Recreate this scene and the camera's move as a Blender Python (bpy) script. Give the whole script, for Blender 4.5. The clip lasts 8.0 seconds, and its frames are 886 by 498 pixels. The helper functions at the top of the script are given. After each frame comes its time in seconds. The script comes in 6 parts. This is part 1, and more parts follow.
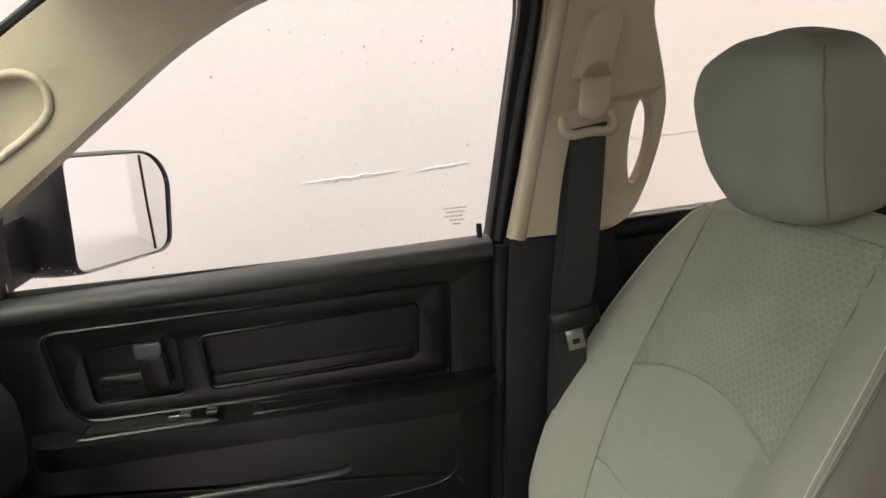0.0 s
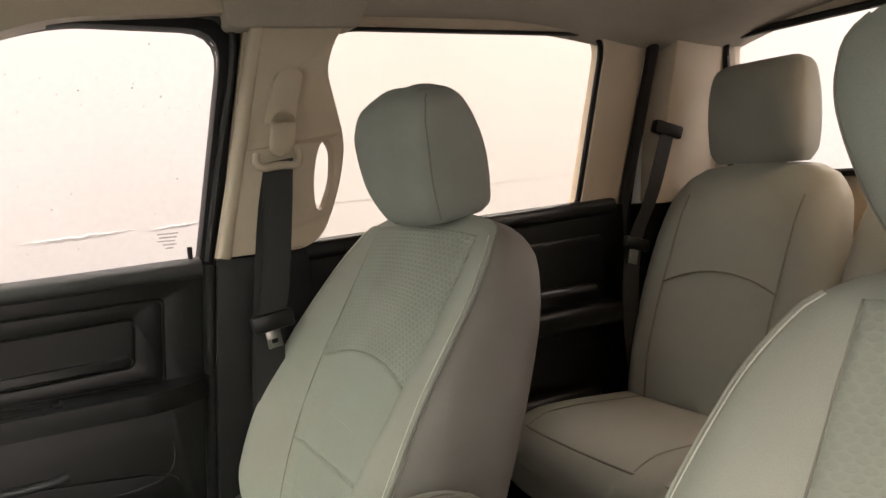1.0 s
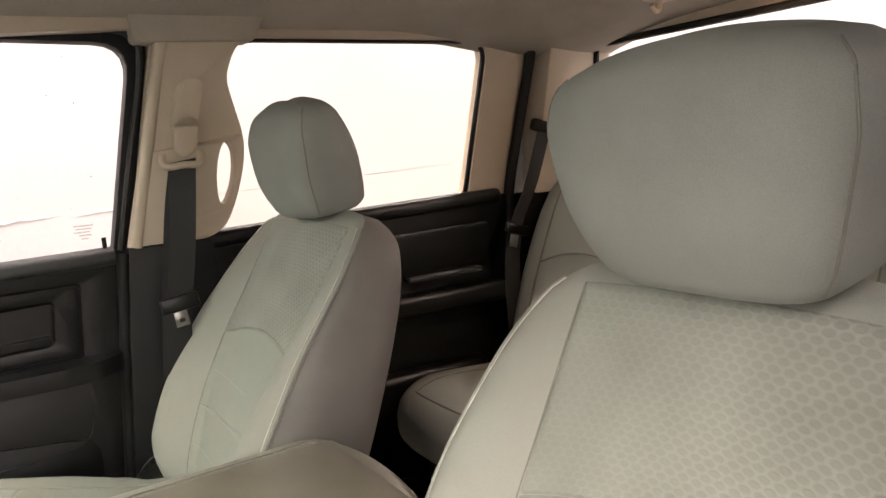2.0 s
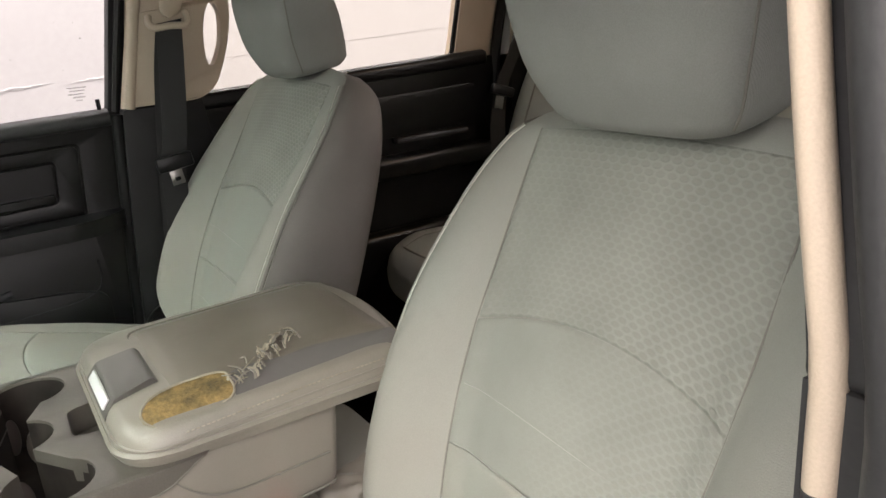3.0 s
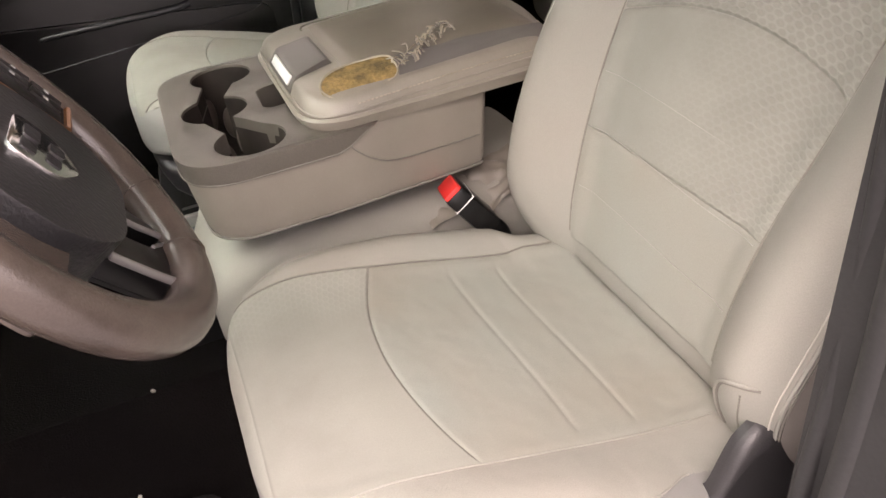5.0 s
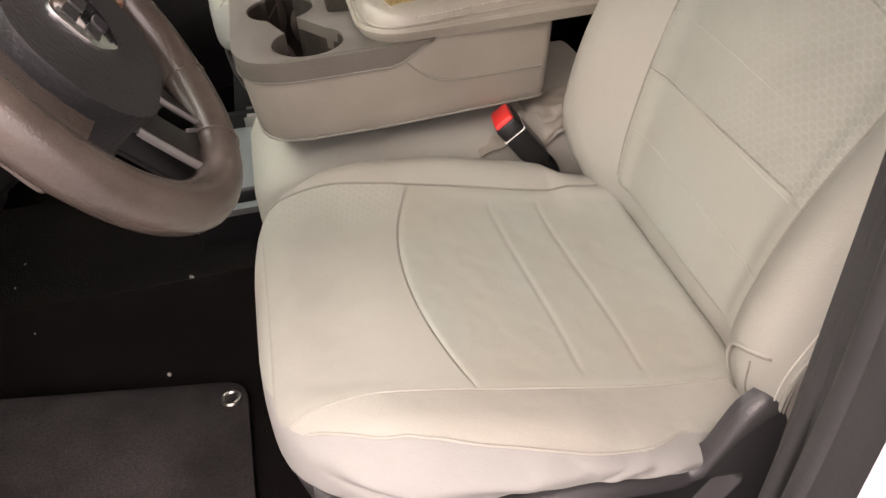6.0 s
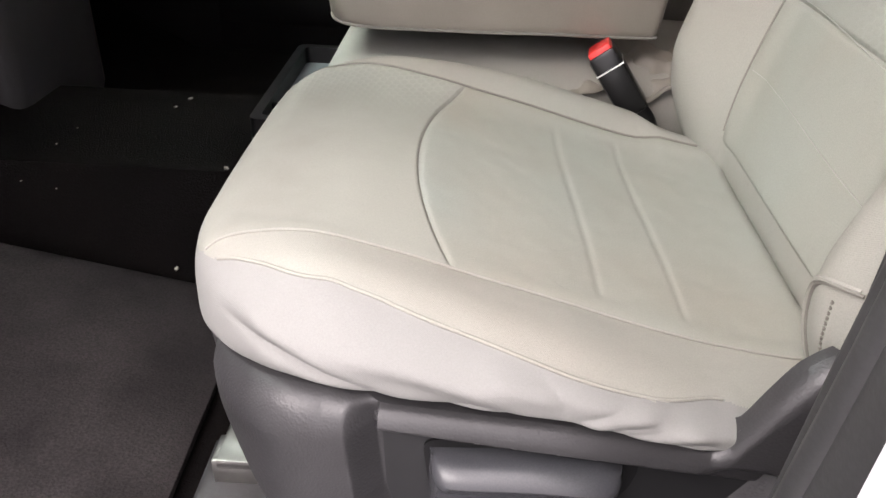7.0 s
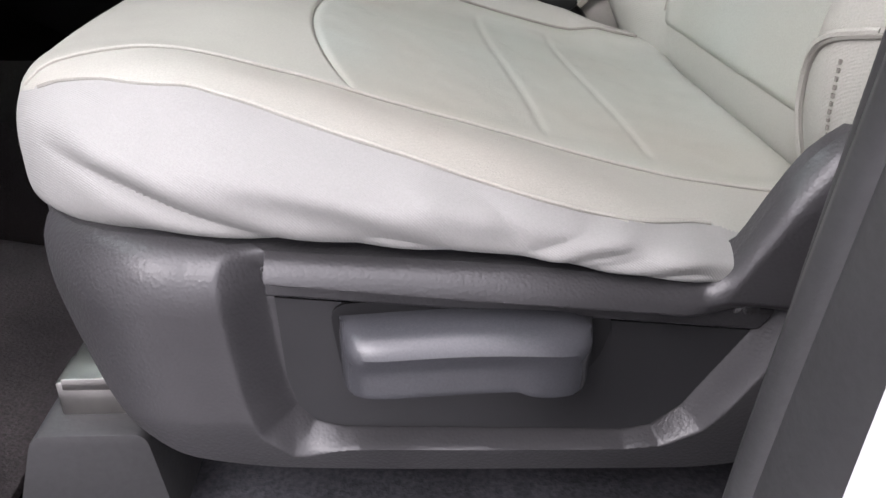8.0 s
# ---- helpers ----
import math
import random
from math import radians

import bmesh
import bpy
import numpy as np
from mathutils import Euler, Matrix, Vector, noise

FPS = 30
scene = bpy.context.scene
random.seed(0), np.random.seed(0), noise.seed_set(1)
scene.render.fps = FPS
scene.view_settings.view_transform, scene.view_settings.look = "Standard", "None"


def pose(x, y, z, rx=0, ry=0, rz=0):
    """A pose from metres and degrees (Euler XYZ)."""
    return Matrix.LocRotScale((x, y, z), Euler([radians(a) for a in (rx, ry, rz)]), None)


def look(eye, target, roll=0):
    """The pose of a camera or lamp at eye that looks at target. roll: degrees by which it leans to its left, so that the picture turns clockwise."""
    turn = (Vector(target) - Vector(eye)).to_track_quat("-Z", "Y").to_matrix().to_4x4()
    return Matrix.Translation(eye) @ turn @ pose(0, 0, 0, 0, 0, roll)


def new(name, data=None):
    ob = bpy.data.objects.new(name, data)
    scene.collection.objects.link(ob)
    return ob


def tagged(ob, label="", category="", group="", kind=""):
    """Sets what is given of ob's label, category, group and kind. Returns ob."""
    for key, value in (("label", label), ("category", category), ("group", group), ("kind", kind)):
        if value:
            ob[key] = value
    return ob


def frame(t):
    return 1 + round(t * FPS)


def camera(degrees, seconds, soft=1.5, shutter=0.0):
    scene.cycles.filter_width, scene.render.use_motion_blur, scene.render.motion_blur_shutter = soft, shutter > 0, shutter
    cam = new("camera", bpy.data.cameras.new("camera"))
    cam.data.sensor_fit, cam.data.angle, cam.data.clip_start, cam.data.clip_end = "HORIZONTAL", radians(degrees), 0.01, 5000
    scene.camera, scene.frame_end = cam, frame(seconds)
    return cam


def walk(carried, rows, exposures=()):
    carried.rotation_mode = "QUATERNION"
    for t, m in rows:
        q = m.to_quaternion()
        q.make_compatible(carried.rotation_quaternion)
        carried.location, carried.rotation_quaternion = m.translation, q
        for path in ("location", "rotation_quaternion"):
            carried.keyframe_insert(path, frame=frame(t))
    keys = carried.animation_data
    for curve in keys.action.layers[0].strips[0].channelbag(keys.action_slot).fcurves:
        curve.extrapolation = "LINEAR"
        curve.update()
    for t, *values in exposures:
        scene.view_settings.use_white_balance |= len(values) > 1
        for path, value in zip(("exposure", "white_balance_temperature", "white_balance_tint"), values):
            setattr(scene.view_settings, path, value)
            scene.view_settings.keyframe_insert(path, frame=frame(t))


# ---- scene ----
cam = camera(59.3, 8.0)
METRES, EYE, TILT, LEAN, TURN = 1.45, 1.0, 0.0, 0.0, -20.0
PATH = [
    (0, (-0.244, -0.241, 0.878), (0.067, 1.704, 0.526), -4.9),
    (0.5, (-0.265, -0.33, 0.827), (0.446, 1.528, 0.622), -4.8),
    (1, (-0.239, -0.491, 0.808), (0.681, 1.273, 0.606), -4.3),
    (1.5, (-0.233, -0.64, 0.823), (0.752, 1.085, 0.591), -4.3),
    (1.7, (-0.235, -0.672, 0.838), (0.784, 1.032, 0.591), -3.9),
    (2.8, (-0.22, -0.773, 0.834), (0.818, 0.876, 0.38), -4.1),
    (3, (-0.242, -0.787, 0.823), (0.729, 0.859, 0.235), -4.9),
    (3.2, (-0.273, -0.786, 0.811), (0.637, 0.848, 0.103), -4.9),
    (3.5, (-0.284, -0.824, 0.818), (0.472, 0.82, -0.033), -6.8),
    (4, (-0.308, -0.852, 0.81), (0.3, 0.805, -0.131), -7.8),
    (4.5, (-0.316, -0.875, 0.792), (0.22, 0.767, -0.215), -7.9),
    (5, (-0.308, -0.88, 0.794), (0.194, 0.702, -0.321), -8.0),
    (5.2, (-0.308, -0.887, 0.795), (0.166, 0.652, -0.392), -7.9),
    (6.3, (-0.208, -0.897, 0.746), (-0.074, 0.678, -0.478), -1.7),
    (6.5, (-0.168, -0.894, 0.693), (-0.144, 0.739, -0.461), 0.4),
    (7, (-0.162, -0.88, 0.55), (-0.214, 0.823, -0.497), 2.3),
    (7.5, (-0.158, -0.858, 0.446), (-0.146, 0.899, -0.509), 0.4),
    (8, (-0.147, -0.843, 0.393), (-0.039, 0.923, -0.54), 0.9),
]
EXPOSURES = [(0.0, 1.54, 7100, 14), (0.5, 1.52, 7200, 14), (1.0, 1.72, 7300, 15), (1.5, 2.18, 7500, 21), (2.8, 1.66, 6700, 15), (3.0, 1.66, 6700, 15), (3.5, 1.8, 7000, 22), (4.5, 1.76, 7150, 27), (6.5, 1.62, 7300, 24), (7.0, 1.68, 6550, 19), (7.5, 1.66, 6350, 19), (8.0, 1.64, 6150, 19)]
walk(cam, [(t, look(eye, target, roll)) for t, eye, target, roll in PATH], EXPOSURES)
# ---- light ----
world = bpy.data.worlds.new("overcast_sky")
scene.world = world
world.use_nodes = True
wn, wl = world.node_tree.nodes, world.node_tree.links
sky = wn.new("ShaderNodeTexSky")
sky.sky_type, sky.sun_disc = "NISHITA", False
sky.sun_elevation, sky.sun_rotation = radians(46), radians(229)
# an overcast sky is about three times as bright overhead as at the horizon
co = wn.new("ShaderNodeTexCoord")
up = wn.new("ShaderNodeSeparateXYZ")
wl.new(co.outputs["Generated"], up.inputs[0])
grad = wn.new("ShaderNodeMapRange")
grad.inputs["From Min"].default_value = 0.18
grad.inputs["To Min"].default_value, grad.inputs["To Max"].default_value = 7.5, 21.0
wl.new(up.outputs["Z"], grad.inputs["Value"])
tone = wn.new("ShaderNodeMix")
tone.data_type, tone.blend_type = "RGBA", "MULTIPLY"
tone.inputs["Factor"].default_value = 1.0
tone.inputs["A"].default_value = (1.0, 0.96, 0.945, 1)
wl.new(grad.outputs["Result"], tone.inputs["B"])
cloud = wn.new("ShaderNodeMix")
cloud.data_type = "RGBA"
cloud.inputs["Factor"].default_value = 0.92
wl.new(sky.outputs["Color"], cloud.inputs["A"])
wl.new(tone.outputs["Result"], cloud.inputs["B"])
wl.new(cloud.outputs["Result"], wn["Background"].inputs["Color"])
wn["Background"].inputs["Strength"].default_value = 0.12
sun = new("sun", bpy.data.lights.new("sun", "SUN"))
sun.data.energy, sun.data.angle, sun.data.color = 0.8, radians(32), (1.0, 0.96, 0.9)
sun.matrix_world = look((-3.2, -3.7, 5.0), (0, 0, 0.3))
# ---- materials ----
def mat(name, color, rough=0.6, metal=0.0, grain=0.0, grain_scale=300.0, vary=0.12, vary_scale=9.0, bump=0.0, spec=0.5, tint=None, sheen=0.0, weave=False):
    """A surface with variation at two scales: large soft stains and a fine grain that also gives relief."""
    m = bpy.data.materials.new(name)
    m.use_nodes = True
    n, l = m.node_tree.nodes, m.node_tree.links
    b = n["Principled BSDF"]
    b.inputs["Roughness"].default_value = rough
    b.inputs["Metallic"].default_value = metal
    b.inputs["Specular IOR Level"].default_value = spec
    b.inputs["Sheen Weight"].default_value = sheen
    co = n.new("ShaderNodeTexCoord")
    big = n.new("ShaderNodeTexNoise")
    big.inputs["Scale"].default_value, big.inputs["Detail"].default_value = vary_scale, 5
    l.new(co.outputs["Object"], big.inputs["Vector"])
    fine = n.new("ShaderNodeTexNoise")
    fine.inputs["Scale"].default_value, fine.inputs["Detail"].default_value = grain_scale, 2
    l.new(co.outputs["Object"], fine.inputs["Vector"])
    mix = n.new("ShaderNodeMix")
    mix.data_type = "RGBA"
    low = tint or tuple(c * (1 - 2 * vary) for c in color)
    mix.inputs["A"].default_value, mix.inputs["B"].default_value = (*low, 1), (*color, 1)
    ramp = n.new("ShaderNodeMapRange")
    ramp.inputs["From Min"].default_value, ramp.inputs["From Max"].default_value = 0.3, 0.62
    l.new(big.outputs["Fac"], ramp.inputs["Value"])
    l.new(ramp.outputs["Result"], mix.inputs["Factor"])
    speck = n.new("ShaderNodeMix")
    speck.data_type, speck.blend_type = "RGBA", "MULTIPLY"
    speck.inputs["Factor"].default_value = grain
    l.new(mix.outputs["Result"], speck.inputs["A"])
    l.new(fine.outputs["Color"], speck.inputs["B"])
    if grain:
        bw = n.new("ShaderNodeMapRange")
        bw.inputs["From Min"].default_value, bw.inputs["From Max"].default_value = 0.3, 0.7
        bw.inputs["To Min"].default_value, bw.inputs["To Max"].default_value = 0.4, 1.25
        l.new(fine.outputs["Fac"], bw.inputs["Value"])
        l.new(bw.outputs["Result"], speck.inputs["B"])
    l.new(speck.outputs["Result"], b.inputs["Base Color"])
    if bump:
        bp = n.new("ShaderNodeBump")
        bp.inputs["Strength"].default_value, bp.inputs["Distance"].default_value = bump, 0.001
        l.new(fine.outputs["Fac"], bp.inputs["Height"])
        l.new(bp.outputs["Normal"], b.inputs["Normal"])
        if weave:
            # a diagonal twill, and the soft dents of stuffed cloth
            tw = n.new("ShaderNodeTexWave")
            tw.bands_direction = "DIAGONAL"
            tw.inputs["Scale"].default_value, tw.inputs["Distortion"].default_value = 420, 0.6
            l.new(co.outputs["Object"], tw.inputs["Vector"])
            b2 = n.new("ShaderNodeBump")
            b2.inputs["Strength"].default_value, b2.inputs["Distance"].default_value = 0.2, 0.0005
            l.new(tw.outputs["Fac"], b2.inputs["Height"])
            dent = n.new("ShaderNodeTexNoise")
            dent.inputs["Scale"].default_value, dent.inputs["Detail"].default_value = 26, 2
            l.new(co.outputs["Object"], dent.inputs["Vector"])
            b3 = n.new("ShaderNodeBump")
            b3.inputs["Strength"].default_value, b3.inputs["Distance"].default_value = 0.32, 0.006
            l.new(dent.outputs["Fac"], b3.inputs["Height"])
            l.new(b3.outputs["Normal"], b2.inputs["Normal"])
            l.new(b2.outputs["Normal"], bp.inputs["Normal"])
    return m


def honeycomb(name, color, size=0.015, depth=0.5, fade=(0.06, 0.26, 0.25), tone=0.07):
    """A knitted seat fabric with a raised honeycomb of small cells."""
    m = mat(name, color, 0.85, grain=0.12, grain_scale=1100, bump=0.0, vary=0.08, spec=0.25)
    n, l = m.node_tree.nodes, m.node_tree.links
    co = n.new("ShaderNodeUVMap")
    dist = []
    for shift in (0.0, 0.5):
        mp = n.new("ShaderNodeMapping")
        mp.inputs["Scale"].default_value = (1 / size, 1 / (size * 0.95), 1)
        mp.inputs["Location"].default_value = (shift, shift, 0)
        l.new(co.outputs["UV"], mp.inputs["Vector"])
        fr = n.new("ShaderNodeVectorMath")
        fr.operation = "FRACTION"
        l.new(mp.outputs["Vector"], fr.inputs[0])
        sb = n.new("ShaderNodeVectorMath")
        sb.operation = "SUBTRACT"
        sb.inputs[1].default_value = (0.5, 0.5, 0)
        l.new(fr.outputs[0], sb.inputs[0])
        sc = n.new("ShaderNodeVectorMath")
        sc.operation = "MULTIPLY"
        sc.inputs[1].default_value = (0.80, 1.42, 0)
        l.new(sb.outputs[0], sc.inputs[0])
        ln = n.new("ShaderNodeVectorMath")
        ln.operation = "LENGTH"
        l.new(sc.outputs[0], ln.inputs[0])
        dist.append(ln.outputs["Value"])
    mn = n.new("ShaderNodeMath")
    mn.operation = "MINIMUM"
    l.new(dist[0], mn.inputs[0])
    l.new(dist[1], mn.inputs[1])
    mr = n.new("ShaderNodeMapRange")
    mr.interpolation_type = "SMOOTHSTEP"
    mr.inputs["From Min"].default_value, mr.inputs["From Max"].default_value = 0.22, 0.39
    l.new(mn.outputs[0], mr.inputs["Value"])
    # the pattern is worn flatter towards the middle of the cab
    sx = n.new("ShaderNodeSeparateXYZ")
    l.new(co.outputs["UV"], sx.inputs[0])
    fd = n.new("ShaderNodeMapRange")
    fd.inputs["From Min"].default_value, fd.inputs["From Max"].default_value = fade[0], fade[1]
    fd.inputs["To Min"].default_value, fd.inputs["To Max"].default_value = 1.0, fade[2]
    l.new(sx.outputs["X"], fd.inputs["Value"])
    worn = n.new("ShaderNodeMath")
    worn.operation = "MULTIPLY"
    l.new(mr.outputs["Result"], worn.inputs[0])
    l.new(fd.outputs["Result"], worn.inputs[1])
    mr = worn
    bp = n.new("ShaderNodeBump")
    bp.inputs["Strength"].default_value, bp.inputs["Distance"].default_value = depth, 0.0014
    l.new(mr.outputs[0], bp.inputs["Height"])
    b = n["Principled BSDF"]
    l.new(bp.outputs["Normal"], b.inputs["Normal"])
    old = b.inputs["Base Color"].links[0].from_socket
    mul = n.new("ShaderNodeMix")
    mul.data_type, mul.blend_type = "RGBA", "MULTIPLY"
    mul.inputs["Factor"].default_value = 1.0
    to = n.new("ShaderNodeMapRange")
    to.inputs["To Min"].default_value, to.inputs["To Max"].default_value = 1 - tone, 1 + tone
    l.new(mr.outputs[0], to.inputs["Value"])
    l.new(old, mul.inputs["A"])
    l.new(to.outputs["Result"], mul.inputs["B"])
    l.new(mul.outputs["Result"], b.inputs["Base Color"])
    return m


def glass(name, tint=(1, 1, 1)):
    m = bpy.data.materials.new(name)
    m.use_nodes = True
    b = m.node_tree.nodes["Principled BSDF"]
    b.inputs["Base Color"].default_value = (*tint, 1)
    b.inputs["Transmission Weight"].default_value = 1.0
    b.inputs["Roughness"].default_value = 0.0
    b.inputs["IOR"].default_value = 1.18
    return m


FABRIC = mat("seat_fabric", (0.318, 0.326, 0.291), 0.85, grain=0.14, grain_scale=1100, bump=0.3, vary=0.09, vary_scale=3.5, spec=0.25, tint=(0.316, 0.299, 0.264), weave=True)
# Side twill set darker than the top cloth, making up for missing side shade.
TWILL = mat("pale_grey_twill", (0.266, 0.264, 0.252), 0.8, grain=0.1, grain_scale=1100, bump=0.2, vary=0.06, vary_scale=5, spec=0.25, weave=True)
INSERT = mat("seat_insert_fabric", (0.297, 0.315, 0.281), 0.85, grain=0.14, grain_scale=1100, bump=0.3, vary=0.09, vary_scale=4, spec=0.25, tint=(0.300, 0.288, 0.247), weave=True)
COMB = honeycomb("honeycomb_fabric", (0.312, 0.318, 0.281), 0.0130, 0.5, (0.06, 0.28, 0.35), 0.075)
FAINTCOMB = honeycomb("faint_honeycomb_fabric", (0.312, 0.318, 0.281), 0.0130, 0.3, (0.04, 0.22, 0.0), 0.05)
SOFTCOMB = honeycomb("worn_honeycomb_fabric", (0.32, 0.32, 0.282), 0.011, 0.15, (0.32, 0.20, 0.0), 0.03)
# Backrest sides and rear: seat cloth with its shade mixed into the colour.
SIDECLOTH = mat("shaded_side_cloth", (0.185, 0.168, 0.152), 0.6, grain=0.12, grain_scale=900, bump=0.25, vary=0.1, vary_scale=8)
HORN = mat("black_grained_horn_cover", (0.027, 0.027, 0.030), 0.38, grain=0.3, grain_scale=300, bump=0.7, vary=0.2)
SILVER = mat("satin_silver_plastic", (0.36, 0.35, 0.35), 0.3, metal=0.6, vary=0.1)
COPPER = mat("copper_brown_trim", (0.42, 0.19, 0.08), 0.28, metal=0.7, vary=0.15, vary_scale=30)
DIRT = mat("dried_water_specks", (0.42, 0.41, 0.40), 0.8, vary=0.2)
DIRT.node_tree.nodes["Principled BSDF"].inputs["Alpha"].default_value = 0.28
BOOTH = mat("white_painted_wall", (0.34, 0.326, 0.322), 0.7, grain=0.06, grain_scale=40, bump=0.1, vary=0.035, vary_scale=0.9)
SCUFF = mat("grey_scuff", (0.285, 0.272, 0.267), 0.8, vary=0.15, vary_scale=30)
SCRAPE = mat("white_scrape", (0.46, 0.45, 0.445), 0.7, vary=0.1, vary_scale=30)
SPOT = mat("dark_stain", (0.06, 0.05, 0.035), 0.9, vary=0.2)
# Seat fabric again for the headrests, darkened to carry their shade.
REST = mat("shaded_headrest_fabric", (0.275, 0.28, 0.26), 0.85, grain=0.14, grain_scale=900, bump=0.25, vary=0.06, spec=0.25, weave=True)
THREAD = mat("thread", (0.62, 0.60, 0.54), 0.7, vary=0.1)
STITCH = mat("pale_thread", (0.37, 0.365, 0.33), 0.8, vary=0.1)
SEAM = mat("seam_thread", (0.21, 0.20, 0.175), 0.8, vary=0.1)
BLACK = mat("black_plastic", (0.0036, 0.0037, 0.0042), 0.34, spec=0.42, grain=0.3, grain_scale=700, bump=0.1, vary=0.15)
SHIELD = mat("charcoal_plastic", (0.040, 0.039, 0.0405), 0.34, spec=0.42, grain=0.1, grain_scale=700, bump=0.1, vary=0.15, vary_scale=12)
# the moulded leather grain of the plastic
pebble_n, pebble_l = SHIELD.node_tree.nodes, SHIELD.node_tree.links
pebble = pebble_n.new("ShaderNodeTexVoronoi")
pebble.feature = "SMOOTH_F1"
pebble.inputs["Scale"].default_value = 620
pebble_l.new(pebble_n["Texture Coordinate"].outputs["Object"], pebble.inputs["Vector"])
pebble_bump = pebble_n.new("ShaderNodeBump")
pebble_bump.invert = True
pebble_bump.inputs["Strength"].default_value, pebble_bump.inputs["Distance"].default_value = 0.28, 0.0006
pebble_l.new(pebble.outputs["Distance"], pebble_bump.inputs["Height"])
pebble_l.new(pebble_bump.outputs["Normal"], pebble_n["Principled BSDF"].inputs["Normal"])
PANELMAT = mat("smooth_dark_plastic", (0.020, 0.020, 0.021), 0.36, spec=0.35, grain=0.1, grain_scale=900, bump=0.06, vary=0.15, vary_scale=14)
SATIN = mat("satin_charcoal_plastic", (0.048, 0.049, 0.054), 0.26, grain=0.15, grain_scale=900, bump=0.1, vary=0.12)
RUBBER = mat("black_rubber", (0.009, 0.009, 0.0095), 0.55, bump=0.1, spec=0.25)
TRIM = mat("black_trim_plastic", (0.014, 0.014, 0.015), 0.45, grain=0.3, grain_scale=700, bump=0.3, vary=0.15, spec=0.35)
GREYTRIM = mat("grey_jamb_trim", (0.032, 0.032, 0.0325), 0.55, grain=0.2, bump=0.2)
TAN = mat("tan_trim_plastic", (0.52, 0.43, 0.33), 0.5, grain=0.12, grain_scale=700, bump=0.2, vary=0.05)
LINER = mat("headliner_cloth", (0.42, 0.37, 0.31), 0.95, grain=0.25, grain_scale=800, bump=0.3, vary=0.06)
CARPET = mat("black_carpet", (0.0038, 0.0032, 0.0032), 0.95, spec=0.05, grain=0.7, grain_scale=420, bump=0.9, vary=0.3, vary_scale=5, tint=(0.0065, 0.0052, 0.0048))
MAT = mat("floor_mat_carpet", (0.022, 0.0195, 0.020), 0.95, spec=0.05, grain=0.6, grain_scale=420, bump=0.8, vary=0.3, vary_scale=9, tint=(0.042, 0.037, 0.037))
SILLMAT = mat("dusty_sill_carpet", (0.045, 0.045, 0.050), 0.95, spec=0.05, grain=0.6, grain_scale=300, bump=0.8, vary=0.3, vary_scale=12)
VINYL = mat("grey_vinyl", (0.275, 0.252, 0.212), 0.32, grain=0.1, grain_scale=600, bump=0.25, vary=0.14, vary_scale=8)
PADVINYL = mat("polished_brown_vinyl", (0.195, 0.172, 0.137), 0.3, grain=0.15, grain_scale=700, bump=0.25, vary=0.12, vary_scale=9)
STRIP = mat("grey_backing_cloth", (0.15, 0.14, 0.132), 0.5, vary=0.1)
SKIRT = mat("console_vinyl_side", (0.265, 0.242, 0.206), 0.5, grain=0.08, grain_scale=800, bump=0.15, vary=0.08)
LATCH = mat("grey_latch_plastic", (0.115, 0.108, 0.098), 0.33, vary=0.12)
TRAY = mat("taupe_plastic", (0.118, 0.107, 0.091), 0.33, grain=0.2, grain_scale=700, bump=0.2, vary=0.12)
LUG = mat("taupe_rubber", (0.13, 0.107, 0.094), 0.55, spec=0.35, vary=0.2)
# Cup wells darker than the tray, the colour deepening their hollows.
CUP = mat("darkened_well_taupe", (0.036, 0.029, 0.025), 0.65, spec=0.25, vary=0.3, vary_scale=25)
FOAM = mat("worn_foam", (0.30, 0.20, 0.075), 0.9, grain=0.5, grain_scale=250, bump=0.9, vary=0.3, vary_scale=55, tint=(0.10, 0.075, 0.03))
PEEL = mat("peeled_vinyl_backing", (0.40, 0.36, 0.28), 0.8, vary=0.2, vary_scale=60)
BELT = mat("belt_webbing", (0.018, 0.0175, 0.018), 0.7, grain=0.4, grain_scale=600, bump=0.4)
RED = mat("red_plastic", (0.75, 0.035, 0.03), 0.35, vary=0.05)
WHITE = mat("white_plastic", (0.75, 0.75, 0.74), 0.4, vary=0.05)
CHROME = mat("chrome", (0.8, 0.8, 0.8), 0.12, metal=1.0, vary=0.05)
STEEL = mat("worn_steel", (0.36, 0.35, 0.33), 0.3, metal=1.0, vary=0.2, vary_scale=30)
LEATHER = mat("brown_black_leather", (0.090, 0.071, 0.060), 0.27, spec=0.8, grain=0.15, grain_scale=600, bump=0.3, vary=0.2, vary_scale=14)
PAINT = mat("white_paint", (0.66, 0.66, 0.67), 0.25, vary=0.02)
SNOW = mat("trodden_slush", (0.158, 0.155, 0.156), 0.9, grain=0.1, grain_scale=30, bump=0.3, vary=0.04, vary_scale=0.4)
MIRROR = mat("mirror_glass", (0.85, 0.85, 0.86), 0.03, metal=1.0, vary=0.02)
GLASS = glass("window_glass")
GREENGLASS = glass("green_tinted_windscreen_glass", (0.82, 0.98, 0.91))
# Unseen driver-side rear pane, made dark to keep light off the rear bench.
DARKGLASS = glass("light_blocking_dark_glass", (0.4, 0.4, 0.4))
TINTED = glass("tinted_window_glass", (0.975, 0.955, 0.90))
LITTER = mat("crumbs", (0.30, 0.28, 0.24), 0.8, vary=0.2)
LAMP = bpy.data.materials.new("lamp_lens")
LAMP.use_nodes = True
LAMP.node_tree.nodes["Principled BSDF"].inputs["Base Color"].default_value = (0.9, 0.8, 0.7, 1)
